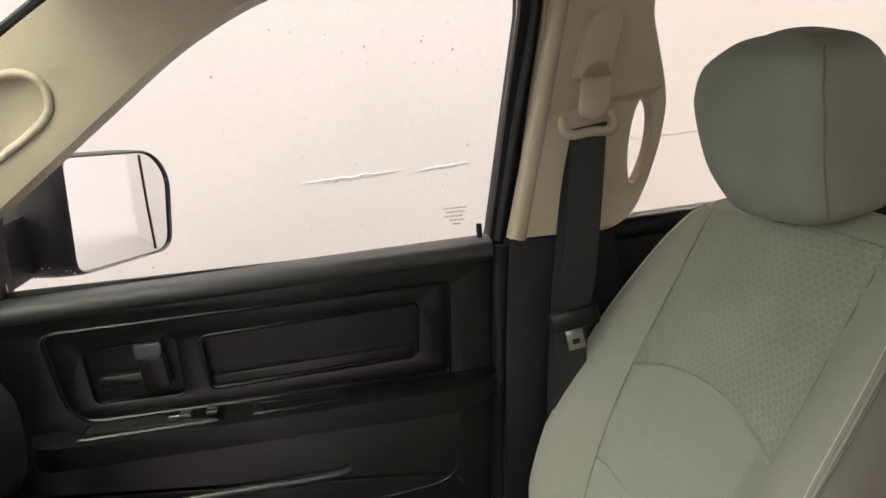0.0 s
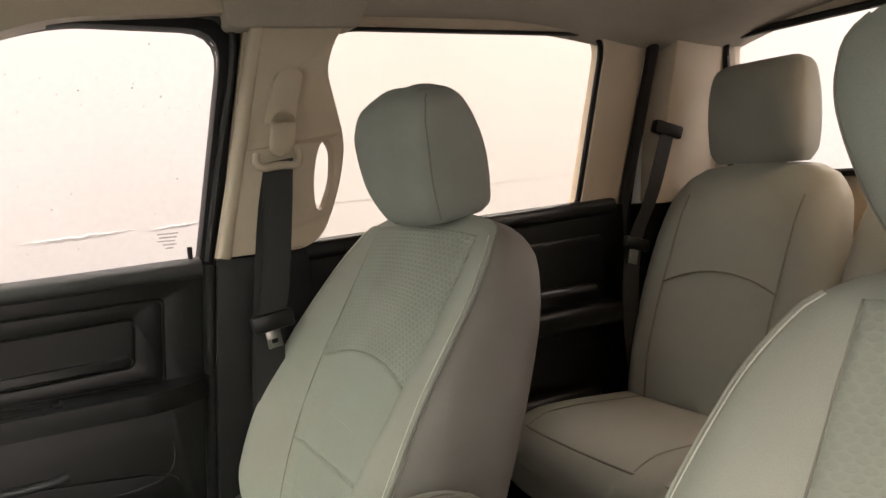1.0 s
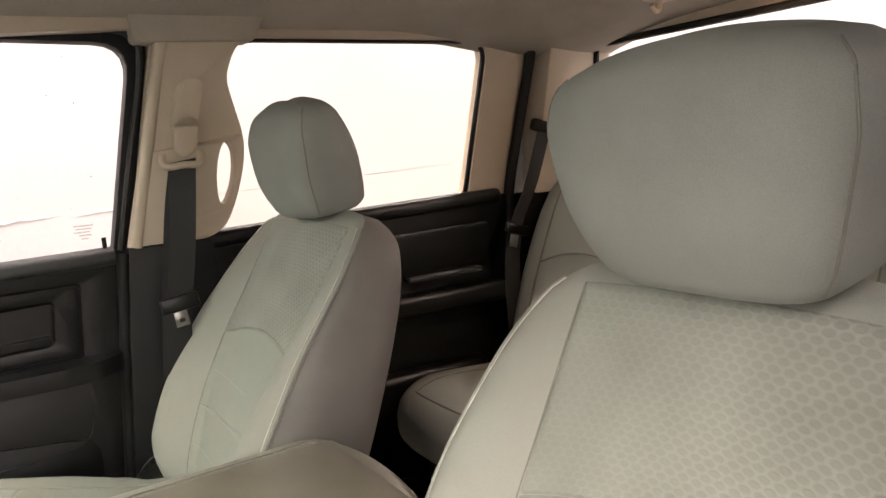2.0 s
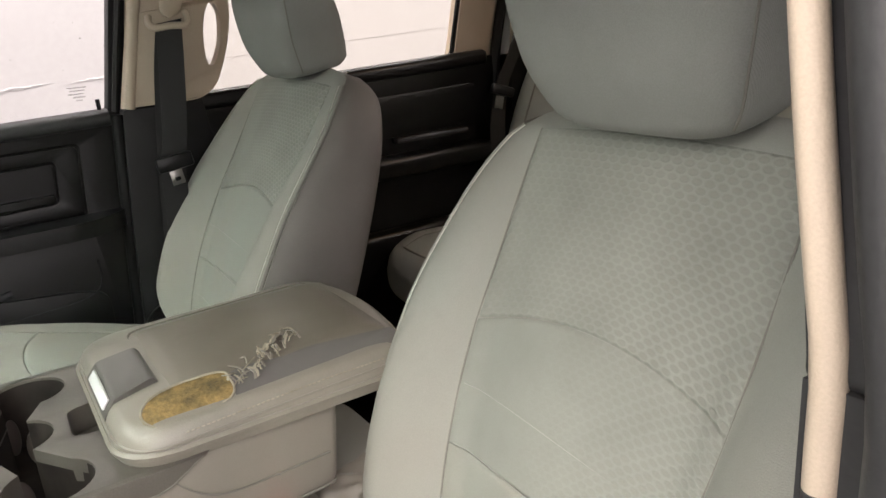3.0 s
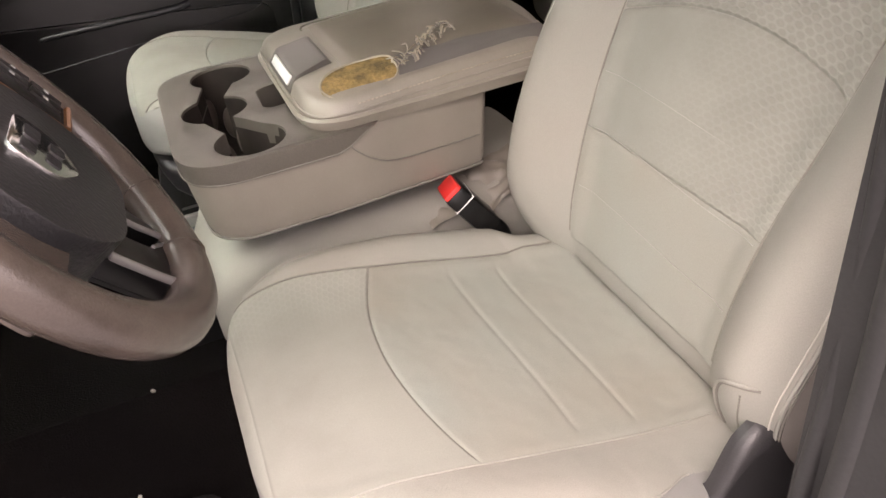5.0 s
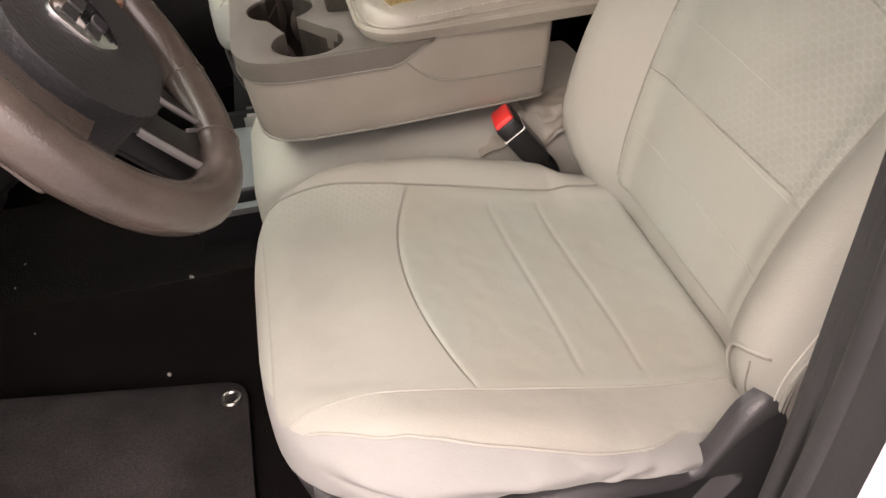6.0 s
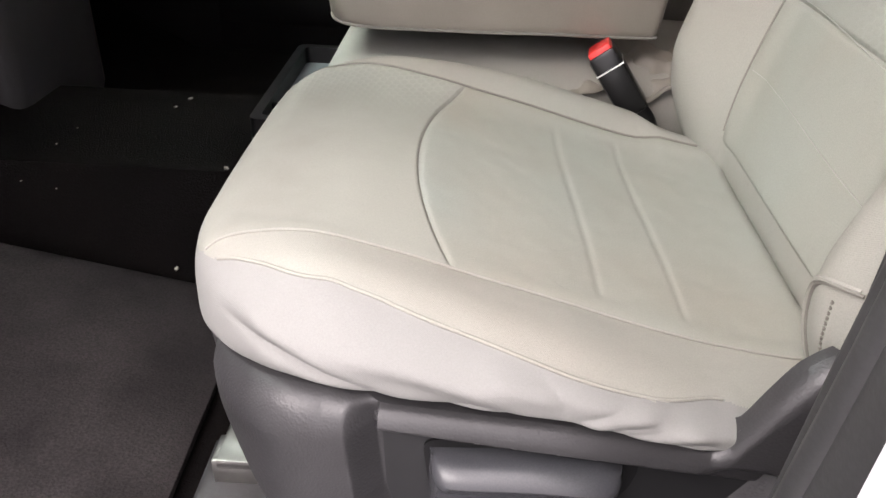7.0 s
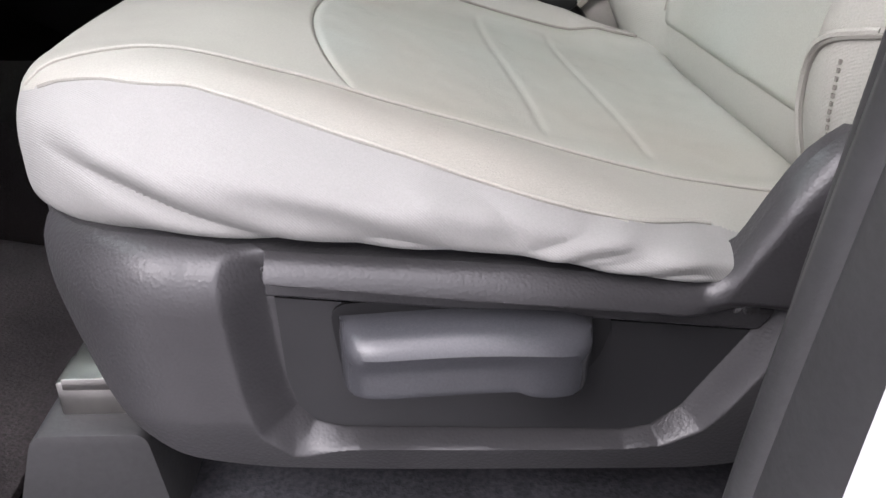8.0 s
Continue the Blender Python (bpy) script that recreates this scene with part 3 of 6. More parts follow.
def seat_on(x0, y0, z0, recline, length, label):
    """A front seat at its place, its back leaning by recline degrees."""
    SEAT["recline"], SEAT["length"], SEAT["rest"] = recline, length, 1.12 if y0 < 0 else 0.93
    SEAT["lift"], SEAT["inward"], SEAT["rest_y"] = (0.0, 1, 0.0) if y0 < 0 else (0.036, -1, -0.022)
    ob = thing("front_seat", label, "car seat", "front seats", at=(x0, y0, z0))
    part("cushion", cushion_mesh(), FABRIC, ob)
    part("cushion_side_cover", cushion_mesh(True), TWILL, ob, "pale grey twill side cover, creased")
    part("cushion_insert", cush_patch(-0.66, 0.66, -0.168, 0.089, arc=0.033, sewn=(-0.075, -0.015)), INSERT, ob)
    part("thigh_insert", cush_patch(-0.66, 0.66, -0.338, -0.1686, arc=-0.002, arc1=0.033), SOFTCOMB, ob, "worn honeycomb textured front panel")
    part("backrest", backrest_mesh(), FABRIC, ob)
    part("side_cover", backrest_mesh(True), SIDECLOTH, ob, "smooth side and rear cover, its brown-grey darkened for shade")
    part("back_insert", back_patch(-1, 1, 0.3215, SEAT["length"] - 0.03, arc=0.03), COMB, ob, "honeycomb textured upper panel")
    part("lumbar_insert", back_patch(-1, 1, 0.19, 0.3205, arc_top=0.03), FAINTCOMB if y0 < 0 else INSERT, ob, "honeycomb textured panel" if y0 < 0 else "")
    part("lumbar_insert", back_patch(-1, 1, 0.05, 0.1893, lift=0.0013), INSERT, ob)
    for s in (0.251, 0.189, 0.118):
        pts = [back_place(u * seam_u(s) * back_half(s), back_surf(u * seam_u(s), s) + 0.0028, s + 0.004 * math.sin(2 * u)) for u in [-0.95 + 1.9 * i / 180 for i in range(181)]]
        part("stitching", tube(pts, 0.0005), STITCH, ob, "pale stitching")
    for side in (1, -1):
        # sewn edge between the bolster's face and its side
        pts = []
        for i in range(41):
            s = 0.05 + (SEAT["length"] - 0.075) * i / 40
            pts.append(back_place(side * (0.917 * back_half(s) + 0.0012), back_front(0.917, s) * 0.67 + 0.0012, s + 0.012 * 0.16 * step(s / SEAT["length"], 0.8, 1.0)))
        part("bolster_welt", tube(pts, 0.0022), FABRIC, ob)
        part("welt_groove", tube([p + Vector((0.0026, side * 0.0018, 0)) for p in pts], 0.0015), SEAM, ob)
        part("stitching", tube([p + Vector((-0.0035, -side * 0.0052, 0.0)) for p in pts], 0.0008), THREAD, ob, "pale stitching")
        if side < 0 and y0 < 0:
            # arched seam and row of stitches on the padded corner at the foot of the bolster
            arch = [(0.0590, -0.182, 0.240), (0.0528, -0.182, 0.255), (0.0480, -0.182, 0.270), (0.0444, -0.183, 0.285), (0.0416, -0.187, 0.298), (0.0391, -0.193, 0.308), (0.0369, -0.202, 0.316), (0.0374, -0.212, 0.321), (0.0410, -0.222, 0.324), (0.0460, -0.230, 0.326)]
            part("flap_seam", tube(spline(arch, 4), 0.0013), SEAM, ob)
            part("flap_edge", tube([p + Vector((-0.0006, 0.0026, 0.0012)) for p in spline(arch, 4)], 0.0018), FABRIC, ob)
            row = spline([(0.0592, -0.208, 0.240), (0.0520, -0.209, 0.255), (0.0460, -0.211, 0.270), (0.0416, -0.213, 0.285), (0.0396, -0.215, 0.300), (0.0386, -0.216, 0.315)], 8)
            for p, q in list(zip(row, row[1:]))[::2]:
                part("flap_stitch", tube([p, q], 0.0009), SEAM, ob)
        part("headrest_seam", tube([rest_place(0.04 + 0.92 * i / 30, side * 0.95, 0.645) for i in range(31)], 0.0012), SEAM, ob)
    part("headrest", headrest_mesh(), REST, ob, "grey-green padded headrest, darkened for shade")
    for side in (-0.05, 0.05):
        a = back_place(side, 0.0, SEAT["length"] - 0.02)
        part("headrest_post", tube([a, a + Vector((0.005, 0, 0.06))], 0.006, 10), STEEL, ob)
    for side in (1, -1):
        pts = [back_place(side * seam_u(s) * back_half(s), back_surf(seam_u(s), s) + 0.0010, s + 0.012 * (1 - seam_u(s) ** 2) * step(s / SEAT["length"], 0.8, 1.0)) for s in [0.06 + (SEAT["length"] - 0.09) * i / 30 for i in range(31)]]
        part("seam", tube(pts, 0.0011), SEAM, ob)
        part("cushion_seam", tube([(x, side * 1.003 * panel_u(x) * cush_half(x), cush_surf(side * 1.003 * panel_u(x), x) + 0.0009) for x in [-0.325 + 0.39 * i / 50 for i in range(51)]], 0.0012 if side * SEAT["inward"] > 0 else 0.0010), SEAM if side * SEAT["inward"] > 0 else FABRIC, ob)
        # welt along the cushion's side
        pts = []
        for x in [-0.312 + 0.310 * i / 60 for i in range(61)]:
            z = welt_z(x)
            pts.append(cush_side(x, z, side, 0.0006))
        part("welt", tube(pts, 0.0013), FABRIC, ob)
        part("welt_groove", tube([p + Vector((0, 0, -0.0022)) for p in pts], 0.0011), SEAM, ob)
    return ob


PANEL = [(-0.209, 0.222), (-0.2065, 0.193), (-0.203, 0.163), (-0.1985, 0.146), (-0.19, 0.1365), (-0.176, 0.1325), (-0.122, 0.130), (-0.036, 0.1265), (-0.020, 0.129), (-0.006, 0.141), (0.022, 0.186), (0.029, 0.1965), (-0.07, 0.2085), (-0.15, 0.2165)]


def panel_line(x):
    """Height of the joint between the recessed panel and the strip above it."""
    return lerp(x, [(-0.208, 0.2095), (-0.15, 0.2035), (-0.069, 0.1955), (0.024, 0.186)])


def inside(poly, x, z):
    """Signed distance to a polygon's edge, positive inside."""
    best, odd = 9.0, False
    for (ax, az), (bx, bz) in zip(poly, poly[1:] + poly[:1]):
        dx, dz = bx - ax, bz - az
        t = min(1, max(0, ((x - ax) * dx + (z - az) * dz) / (dx * dx + dz * dz)))
        best = min(best, math.hypot(x - ax - t * dx, z - az - t * dz))
        if (az > z) != (bz > z) and x < ax + (z - az) * dx / dz:
            odd = not odd
    return best if odd else -best


def shield_y(x, z):
    """How far out the seat's side shield stands, with its recessed panel."""
    top = shield_top(x)
    deep = lerp(x, [(-0.24, 0.030), (-0.2, 0.018), (0.0, 0.014), (0.03, 0.020)])
    t = min(1.0, max(0.0, (z - top + deep) / deep))
    y = 0.243 - 0.034 * max(0, (-0.240 - x) / 0.068) ** 2.2 - 0.85 * deep * (1 - math.sqrt(1 - 0.98 * t * t)) - 0.7 * max(0, 0.150 - z) ** 1.35
    if x < -0.23 or x > 0.048 or z < 0.112:
        return y
    d = inside(PANEL, x, z)
    over = step(z, panel_line(x) + 0.006, panel_line(x) + 0.014) * (1 - step(x, -0.02, 0.02)) if x > -0.207 else 0.0
    wide = lerp(x, [(-0.20, 0.018), (-0.17, 0.006), (-0.03, 0.006), (0.0, 0.010)])
    ramp = min(1, max(0, 1 + d / wide))
    drop = 0.0165 * (0.8 * ramp + 0.2 * ramp * ramp * (3 - 2 * ramp)) * (1 - over)
    if d > 0:
        drop = 0.0165 if z < panel_line(x) else 0.0125
        drop += 0.002 * bell(z - panel_line(x), 0, 0.0010)
    return y - drop


def shield_top(x):
    return lerp(x, [(-0.318, 0.231), (-0.305, 0.231), (-0.285, 0.234), (-0.26, 0.236), (-0.222, 0.234), (-0.2, 0.2325), (-0.1, 0.226), (-0.012, 0.217), (-0.002, 0.223), (0.009, 0.241), (0.021, 0.2625), (0.034, 0.279), (0.049, 0.289), (0.062, 0.292), (0.10, 0.288)])


def shield_low(x):
    return lerp(x, [(-0.318, 0.222), (-0.309, 0.203), (-0.297, 0.180), (-0.284, 0.155), (-0.272, 0.140), (-0.25, 0.124), (-0.2, 0.112), (-0.06, 0.104), (0.0, 0.102), (0.05, 0.112), (0.085, 0.145), (0.10, 0.165)])


def seat_base(ob, y0, out):
    """The shield, lever, hinge and rails under a seat; out is -1 where its outer side looks to -y."""
    def skin(d):
        def fn(p, q, d=d):
            x = -0.318 + 0.418 * p
            d *= 1 - 0.75 * step(x, -0.02, 0.006)
            lo, hi = shield_low(x), shield_top(x)
            z = lo + (hi - lo) * q
            return Vector((x, out * (shield_y(x, z) + d), z))
        return fn
    front, back = grid(skin(0.0), *((340, 150) if out < 0 else (60, 30))), grid(skin(-0.030), 40, 10)
    edge = [[skin(d)(p, q) for d in (0.0, -0.030)] for p, q in [(i / 60, 1) for i in range(61)] + [(1, 1 - i / 10) for i in range(11)] + [(1 - i / 60, 0) for i in range(61)] + [(0, i / 10) for i in range(11)]]
    rim = bmesh.new()
    vs = [[rim.verts.new(v) for v in e] for e in edge]
    for e, f in zip(vs, vs[1:]):
        rim.faces.new((e[0], f[0], f[1], e[1]))
    part("side_shield", join(front, back, rim), SHIELD, ob)
    low = [p for p in PANEL if p[1] < panel_line(p[0]) - 0.004 or p[0] > 0.0]
    face = [(u * 0.994 - 0.0005, v) for u, v in low if v < 0.19] + [(x, panel_line(x) - 0.0012) for x in (0.020, -0.02, -0.069, -0.11, -0.15, -0.18, -0.2045)]
    part("panel_insert", plate(face, [], lambda u, v: (u, out * (shield_y(-0.1, 0.15) + 0.7 * max(0, 0.150 - 0.15) + 0.0012), v), lambda u, v: (u, out * (shield_y(-0.1, 0.15) - 0.004), v)), PANELMAT, ob, "smooth dark recessed panel")
    # the lever: a sloped top, a hollowed front face and a finger notch below
    rings = []
    for i in range(49):
        t = i / 48
        x = -0.1755 + 0.1175 * t
        end = max(0.02, 1 - abs(2 * t - 1) ** 9) ** 0.4
        top = lerp(x, [(-0.1765, 0.199), (-0.165, 0.2000), (-0.112, 0.2025), (-0.075, 0.2005), (-0.0545, 0.1955)])
        crease = lerp(x, [(-0.1765, 0.1905), (-0.112, 0.1935), (-0.0545, 0.191)])
        low = lerp(x, [(-0.1765, 0.166), (-0.168, 0.1655), (-0.124, 0.1675), (-0.095, 0.1685), (-0.088, 0.1655), (-0.080, 0.1645), (-0.062, 0.1650), (-0.0545, 0.170)])
        y1 = 0.230 + 0.025 * end
        prof = [(0.222, top - 0.001), (0.5 * (0.226 + y1), top), (y1 - 0.006, crease + 0.006), (y1 - 0.0015, crease + 0.0022), (y1, crease - 0.001), (y1 - 0.0015, crease - 0.006), (y1 - 0.0035, 0.5 * (crease + low)), (y1 - 0.003, low + 0.005), (y1 - 0.004, low + 0.001), (y1 - 0.007, low), (0.222, low + 0.002)]
        rings.append([(x, out * y, z) for y, z in prof])
    part("height_lever", loft(rings), SATIN, ob, "satin grey seat adjustment lever")
    # A flat black plate stands in for the shaded recess behind the lever.
    part("lever_well_shade", plate(rounded([(-0.1805, 0.2045), (-0.112, 0.2085), (-0.056, 0.2045), (-0.047, 0.193), (-0.052, 0.172), (-0.061, 0.161), (-0.170, 0.161), (-0.176, 0.170)], 0.010), [], lambda u, v: (u, out * 0.2295, v), lambda u, v: (u, out * 0.215, v)), RUBBER, ob)
    for side in (-1, 1):
        part("rail", box(-0.328, 0.16, side * 0.185 - 0.013, side * 0.185 + 0.013, 0.118, 0.140, 0.002), STEEL, ob)
        part("rail_lip", box(-0.322, 0.15, side * 0.185 - 0.018, side * 0.185 + 0.018, 0.1385, 0.146, 0.001), STEEL, ob)
        for x in (-0.33, 0.12):
            part("rail_foot", plate(rounded([(x - 0.045, -0.03), (x + 0.07, -0.03), (x + 0.05, 0.119), (x - 0.008, 0.119), (x - 0.03, 0.05)], 0.008), [], lambda u, v: (u, side * 0.185 - 0.03, v), lambda u, v: (u, side * 0.185 + 0.03, v), r=0.004), GREYTRIM, ob, "grey plastic rail foot cover")
    nose = [[(x, hw * b, lo + (hi - lo) * (0.5 + 0.5 * a)) for a, b in even(5.0, 60, 3.0)] for x, hw, lo, hi in ((-0.338, 0.12, 0.225, 0.236), (-0.332, 0.15, 0.20, 0.24), (-0.318, 0.172, 0.17, 0.238), (-0.28, 0.195, 0.14, 0.225), (-0.2, 0.205, 0.12, 0.21))]
    part("front_valance", loft(nose), SHIELD, ob)
    part("underframe", box(-0.27, 0.10, -0.2, 0.2, 0.105, 0.185, 0.01), BLACK, ob)


driver = seat_on(0.0, -0.31, 0.0, 20.0, 0.553, "light grey-beige cloth front seat with a honeycomb insert, lightly soiled")
seat_base(driver, -0.31, -1)
passenger = seat_on(-0.042, 0.535, 0.018, 24.0, 0.572, "light grey-green cloth front seat beside the closed door")
seat_base(passenger, 0.51, 1)


# ---- middle seat with fold-down console ----
def console():
    ob = thing("centre_console", "grey-brown vinyl fold-down armrest console with cup holders and a torn lid", "console", at=(0, YC, 0))
    side = lambda d: (lambda u, v: (u, v, d))
    # jump seat cushion
    rings = []
    for i in range(25):
        t = i / 24
        x = -0.352 + 0.50 * t
        hw = lerp(t, [(0, 0.09), (0.05, 0.125), (0.15, 0.142), (1, 0.145)])
        top = lerp(t, [(0, 0.215), (0.06, 0.262), (0.2, 0.285), (1, 0.275)])
        ring = []
        for k in range(40):
            cz, cy = sup(2 * math.pi * k / 40, 4)
            ring.append((x, hw * cy, 0.20 + (top - 0.20) * cz if cz > 0 else 0.20 + 0.09 * cz))
        rings.append(ring)
    part("seat_cushion", loft(rings), FABRIC, ob, "light grey cloth cushion")
    part("pedestal", box(-0.28, 0.05, -0.12, 0.12, 0.0, 0.13, 0.01), BLACK, ob)
    # tray outline with three round wells joined by two channels, and a small pocket
    rim = rounded([(-0.338, -0.172), (-0.16, -0.171), (-0.145, -0.170), (-0.13, -0.169), (-0.118, -0.168), (-0.105, -0.166), (-0.105, 0.166), (-0.118, 0.168), (-0.13, 0.169), (-0.145, 0.170), (-0.16, 0.171), (-0.338, 0.172)], [0.075, 0, 0, 0, 0, 0.01, 0.01, 0, 0, 0, 0, 0.075], 10)
    wells = [(-0.249, 0.119, 0.042), (-0.274, 0.0, 0.042), (-0.249, -0.120, 0.042)]
    opening = []
    def arc(c, a0, a1, n=12):
        return [(c[0] + c[2] * math.cos(radians(a0 + (a1 - a0) * k / n)), c[1] + c[2] * math.sin(radians(a0 + (a1 - a0) * k / n))) for k in range(n + 1)]
    opening += arc(wells[0], -75, 225, 22)
    opening += arc(wells[1], 115, 245, 12)
    opening += arc(wells[2], 125, 415, 22)
    opening += arc(wells[1], -65, 65, 12)
    pocket = rounded([(-0.217, -0.04), (-0.165, -0.045), (-0.165, 0.043), (-0.216, 0.03)], 0.012)
    foot = rounded([(-0.333, -0.166), (-0.12, -0.164), (0.045, -0.140), (0.045, 0.140), (-0.12, 0.164), (-0.333, 0.166)], [0.07, 0.16, 0.012, 0.012, 0.16, 0.07], 20)
    shrink = lambda u, v, k: ((u + 0.15) * k - 0.15, v * k)
    shell = []
    for k, f, dz in ((0.988, 0.0, 0.001), (0.998, 0.04, 0.0), (1.0, 0.12, 0.0), (0.984, 0.45, 0.0), (0.966, 0.78, 0.0), (0.958, 0.90, 0.0), (0.945, 0.97, 0.0), (0.925, 1.0, 0.0), (0.80, 1.0, 0.002)):
        ring = []
        for u, v in foot:
            z1, z0 = 0.400 + 0.02 * step(u, -0.16, -0.10), 0.312 - 0.004 * step(u, -0.1, 0.04)
            ring.append((*shrink(u, v, k), z1 + (z0 - z1) * f + dz))
        shell.append(ring)
    part("body", loft(shell, cap=False), SKIRT, ob)
    part("base_piping", tube([(*shrink(u, v, 0.951), 0.315 - 0.004 * step(u, -0.1, 0.04)) for u, v in foot], 0.0018, closed=True), SEAM, ob)
    for sy in (-1, 1):
        # sewn outline of the side pocket
        wall = lambda u, z: (u, sy * ((0.1655 + (0.142 - 0.1655) * min(1, max(0, (u + 0.12) / 0.165))) * (0.952 + 0.048 * (z - 0.312) / 0.1)), z)
        line = spline([(-0.150, 0, 0.412), (-0.138, 0, 0.392), (-0.118, 0, 0.374), (-0.09, 0, 0.362), (-0.03, 0, 0.357), (0.028, 0, 0.355)], 6)
        part("pocket_seam", tube([wall(p.x, p.z) for p in line], 0.001), SEAM, ob)
    part("tray", plate(rim, [opening, pocket], lambda u, v: (u, v, 0.421), lambda u, v: (u * 0.99 - 0.002, v * 0.99, 0.394 + 0.024 * step(u, -0.17, -0.105) ** 1.5), r=0.006, seg=3), TRAY, ob, "taupe plastic cup holder tray")
    part("tray_joint", tube([(u * 0.985 - 0.003, v * 0.985, 0.3955 + 0.024 * step(u, -0.17, -0.105) ** 1.5) for u, v in rim], 0.0016, closed=True), SEAM, ob)
    grow = lambda k, z: [(-0.258 + (u + 0.258) * k, v * k, z) for u, v in opening]
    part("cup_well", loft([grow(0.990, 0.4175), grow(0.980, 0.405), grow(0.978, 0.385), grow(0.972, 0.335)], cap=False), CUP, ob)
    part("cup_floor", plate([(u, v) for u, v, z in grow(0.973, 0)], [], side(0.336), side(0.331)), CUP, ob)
    for cx, cy, r in wells:
        for a in (30, 150, 265):
            d = Vector((math.cos(radians(a)), math.sin(radians(a)))) * (r - 0.011)
            bm = bmesh.new()
            bmesh.ops.create_icosphere(bm, subdivisions=3, radius=1, matrix=pose(cx + d.x, cy + d.y, 0.362, 0, 0, a) @ Matrix.Diagonal((0.007, 0.012, 0.024, 1)))
            part("cup_lug", bm, LUG, ob)
    shift = lambda k, z: [(-0.19 + (u + 0.19) * k, v * k, z) for u, v in pocket]
    part("pocket_wall", loft([shift(1.02, 0.416), shift(1.0, 0.405), shift(0.93, 0.39)], cap=False), TRAY, ob)
    part("pocket_floor", plate(pocket, [], side(0.391), side(0.387)), TRAY, ob)
    # loose cloth bunched round the belt buckle
    def bunch(p, q):
        u, v = -0.055 + 0.155 * p, -0.150 + 0.085 * q
        fold = 0.010 * math.sin(9 * p + 3.5 * q + 2.5 * noise.noise(Vector((5 * p, 4 * q, 3)))) + 0.008 * noise.noise(Vector((9 * p, 7 * q, 8)))
        return Vector((u, v, 0.244 + 0.030 * q + 0.016 * p + fold * math.sin(math.pi * p) ** 0.5))
    part("loose_cloth", grid(bunch, 44, 30), SKIRT, ob, "bunched beige cloth in the gap")
    # lid
    shape = [(-0.188, -0.166), (0.14, -0.158), (0.168, 0.0), (0.14, 0.158), (-0.188, 0.166)]
    round_by = [0.06, 0.035, 0.1, 0.035, 0.06]
    lid_out = rounded(shape, round_by, 8)
    def top(u, v):
        return 0.452 + 0.014 * (1 - (abs(v) / 0.17) ** 3) + 0.006 * step(u, -0.17, 0.05) - 0.004 * step(-u, 0.13, 0.19) - 0.004 * step(u, 0.1, 0.17)
    rings = [[(u * 0.985, v * 0.985, 0.418) for u, v in lid_out], [(u, v, 0.424) for u, v in lid_out]]
    for k in (1.0, 0.99, 0.98, 0.97, 0.96, 0.945, 0.93, 0.915, 0.9, 0.86, 0.8, 0.7, 0.6, 0.5, 0.4, 0.3, 0.2, 0.1, 0.03):
        rings.append([(u * k - 0.02 * (1 - k), v * k, top(u * k - 0.02 * (1 - k), v * k) - 0.020 * max(0, (k - 0.90) / 0.10) ** 2.4) for u, v in lid_out])
    lid = part("lid", loft(rings), VINYL, ob, "cracked grey vinyl armrest lid")
    def pad(p, q):
        u, v = -0.125 + 0.265 * p, -0.118 + 0.236 * q
        e = min(step(p, 0, 0.07), step(1 - p, 0, 0.1), step(q, 0, 0.08), step(1 - q, 0, 0.08))
        return Vector((u, v, top(u, v) + 0.006 * e - 0.002))
    part("pad", grid(pad, 36, 32), PADVINYL, lid, "darker polished vinyl pad")
    bare = rounded([(-0.066, -0.151), (0.128, -0.147), (0.134, -0.118), (0.03, -0.108), (0.0, -0.112), (-0.03, -0.104), (-0.062, -0.106)], 0.008)
    part("bare_strip", plate(bare, [], lambda u, v: (u, v, top(u, v) + 0.0052 - 0.016 * max(0, (abs(v) - 0.125) / 0.03) ** 2), lambda u, v: (u, v, top(u, v) - 0.008)), STRIP, lid, "smooth grey backing where the vinyl has peeled")
    line = rounded([(-0.128, -0.08), (-0.128, 0.121), (0.12, 0.121), (0.12, 0.05)], [0, 0.03, 0.02, 0], 6)
    part("pad_seam", tube([(u, v, top(u, v) + 0.0006) for u, v in line[1:-1]], 0.0014), SEAM, lid)
    for k, r, z in ((1.0, 0.0045, 0.432), (0.99, 0.0016, 0.0)):
        pts = [(u * k, v * k, z or top(u * k, v * k) - 0.0155) for u, v in lid_out]
        part("lid_welt", tube(pts, r, closed=True), VINYL, lid)
    rnd = random.Random(4)
    stitch = bmesh.new()
    pts = [(u * 0.973, v * 0.973) for u, v in rounded(shape, round_by, 30)]
    for (u, v), (u2, v2) in list(zip(pts, pts[1:]))[::1]:
        if math.hypot(u2 - u, v2 - v) > 0.02:
            m = int(math.hypot(u2 - u, v2 - v) / 0.0052)
            for i in range(m):
                a, b = (i + 0.15) / m, (i + 0.75) / m
                p1, p2 = (u + (u2 - u) * a, v + (v2 - v) * a), (u + (u2 - u) * b, v + (v2 - v) * b)
                seg = tube([(p1[0], p1[1], top(*p1) - 0.0088), (p2[0], p2[1], top(*p2) - 0.0088)], 0.0009, 5)
                me = bpy.data.meshes.new("tmp")
                seg.to_mesh(me)
                seg.free()
                stitch.from_mesh(me)
                bpy.data.meshes.remove(me)
    tagged(part("stitching", stitch, PEEL, lid, "pale edge stitching"), kind="stuff")
    patch = [(-0.158, -0.135), (-0.148, -0.112), (-0.118, -0.098), (-0.085, -0.098), (-0.066, -0.104), (-0.064, -0.122), (-0.068, -0.142), (-0.1, -0.149), (-0.14, -0.15)]
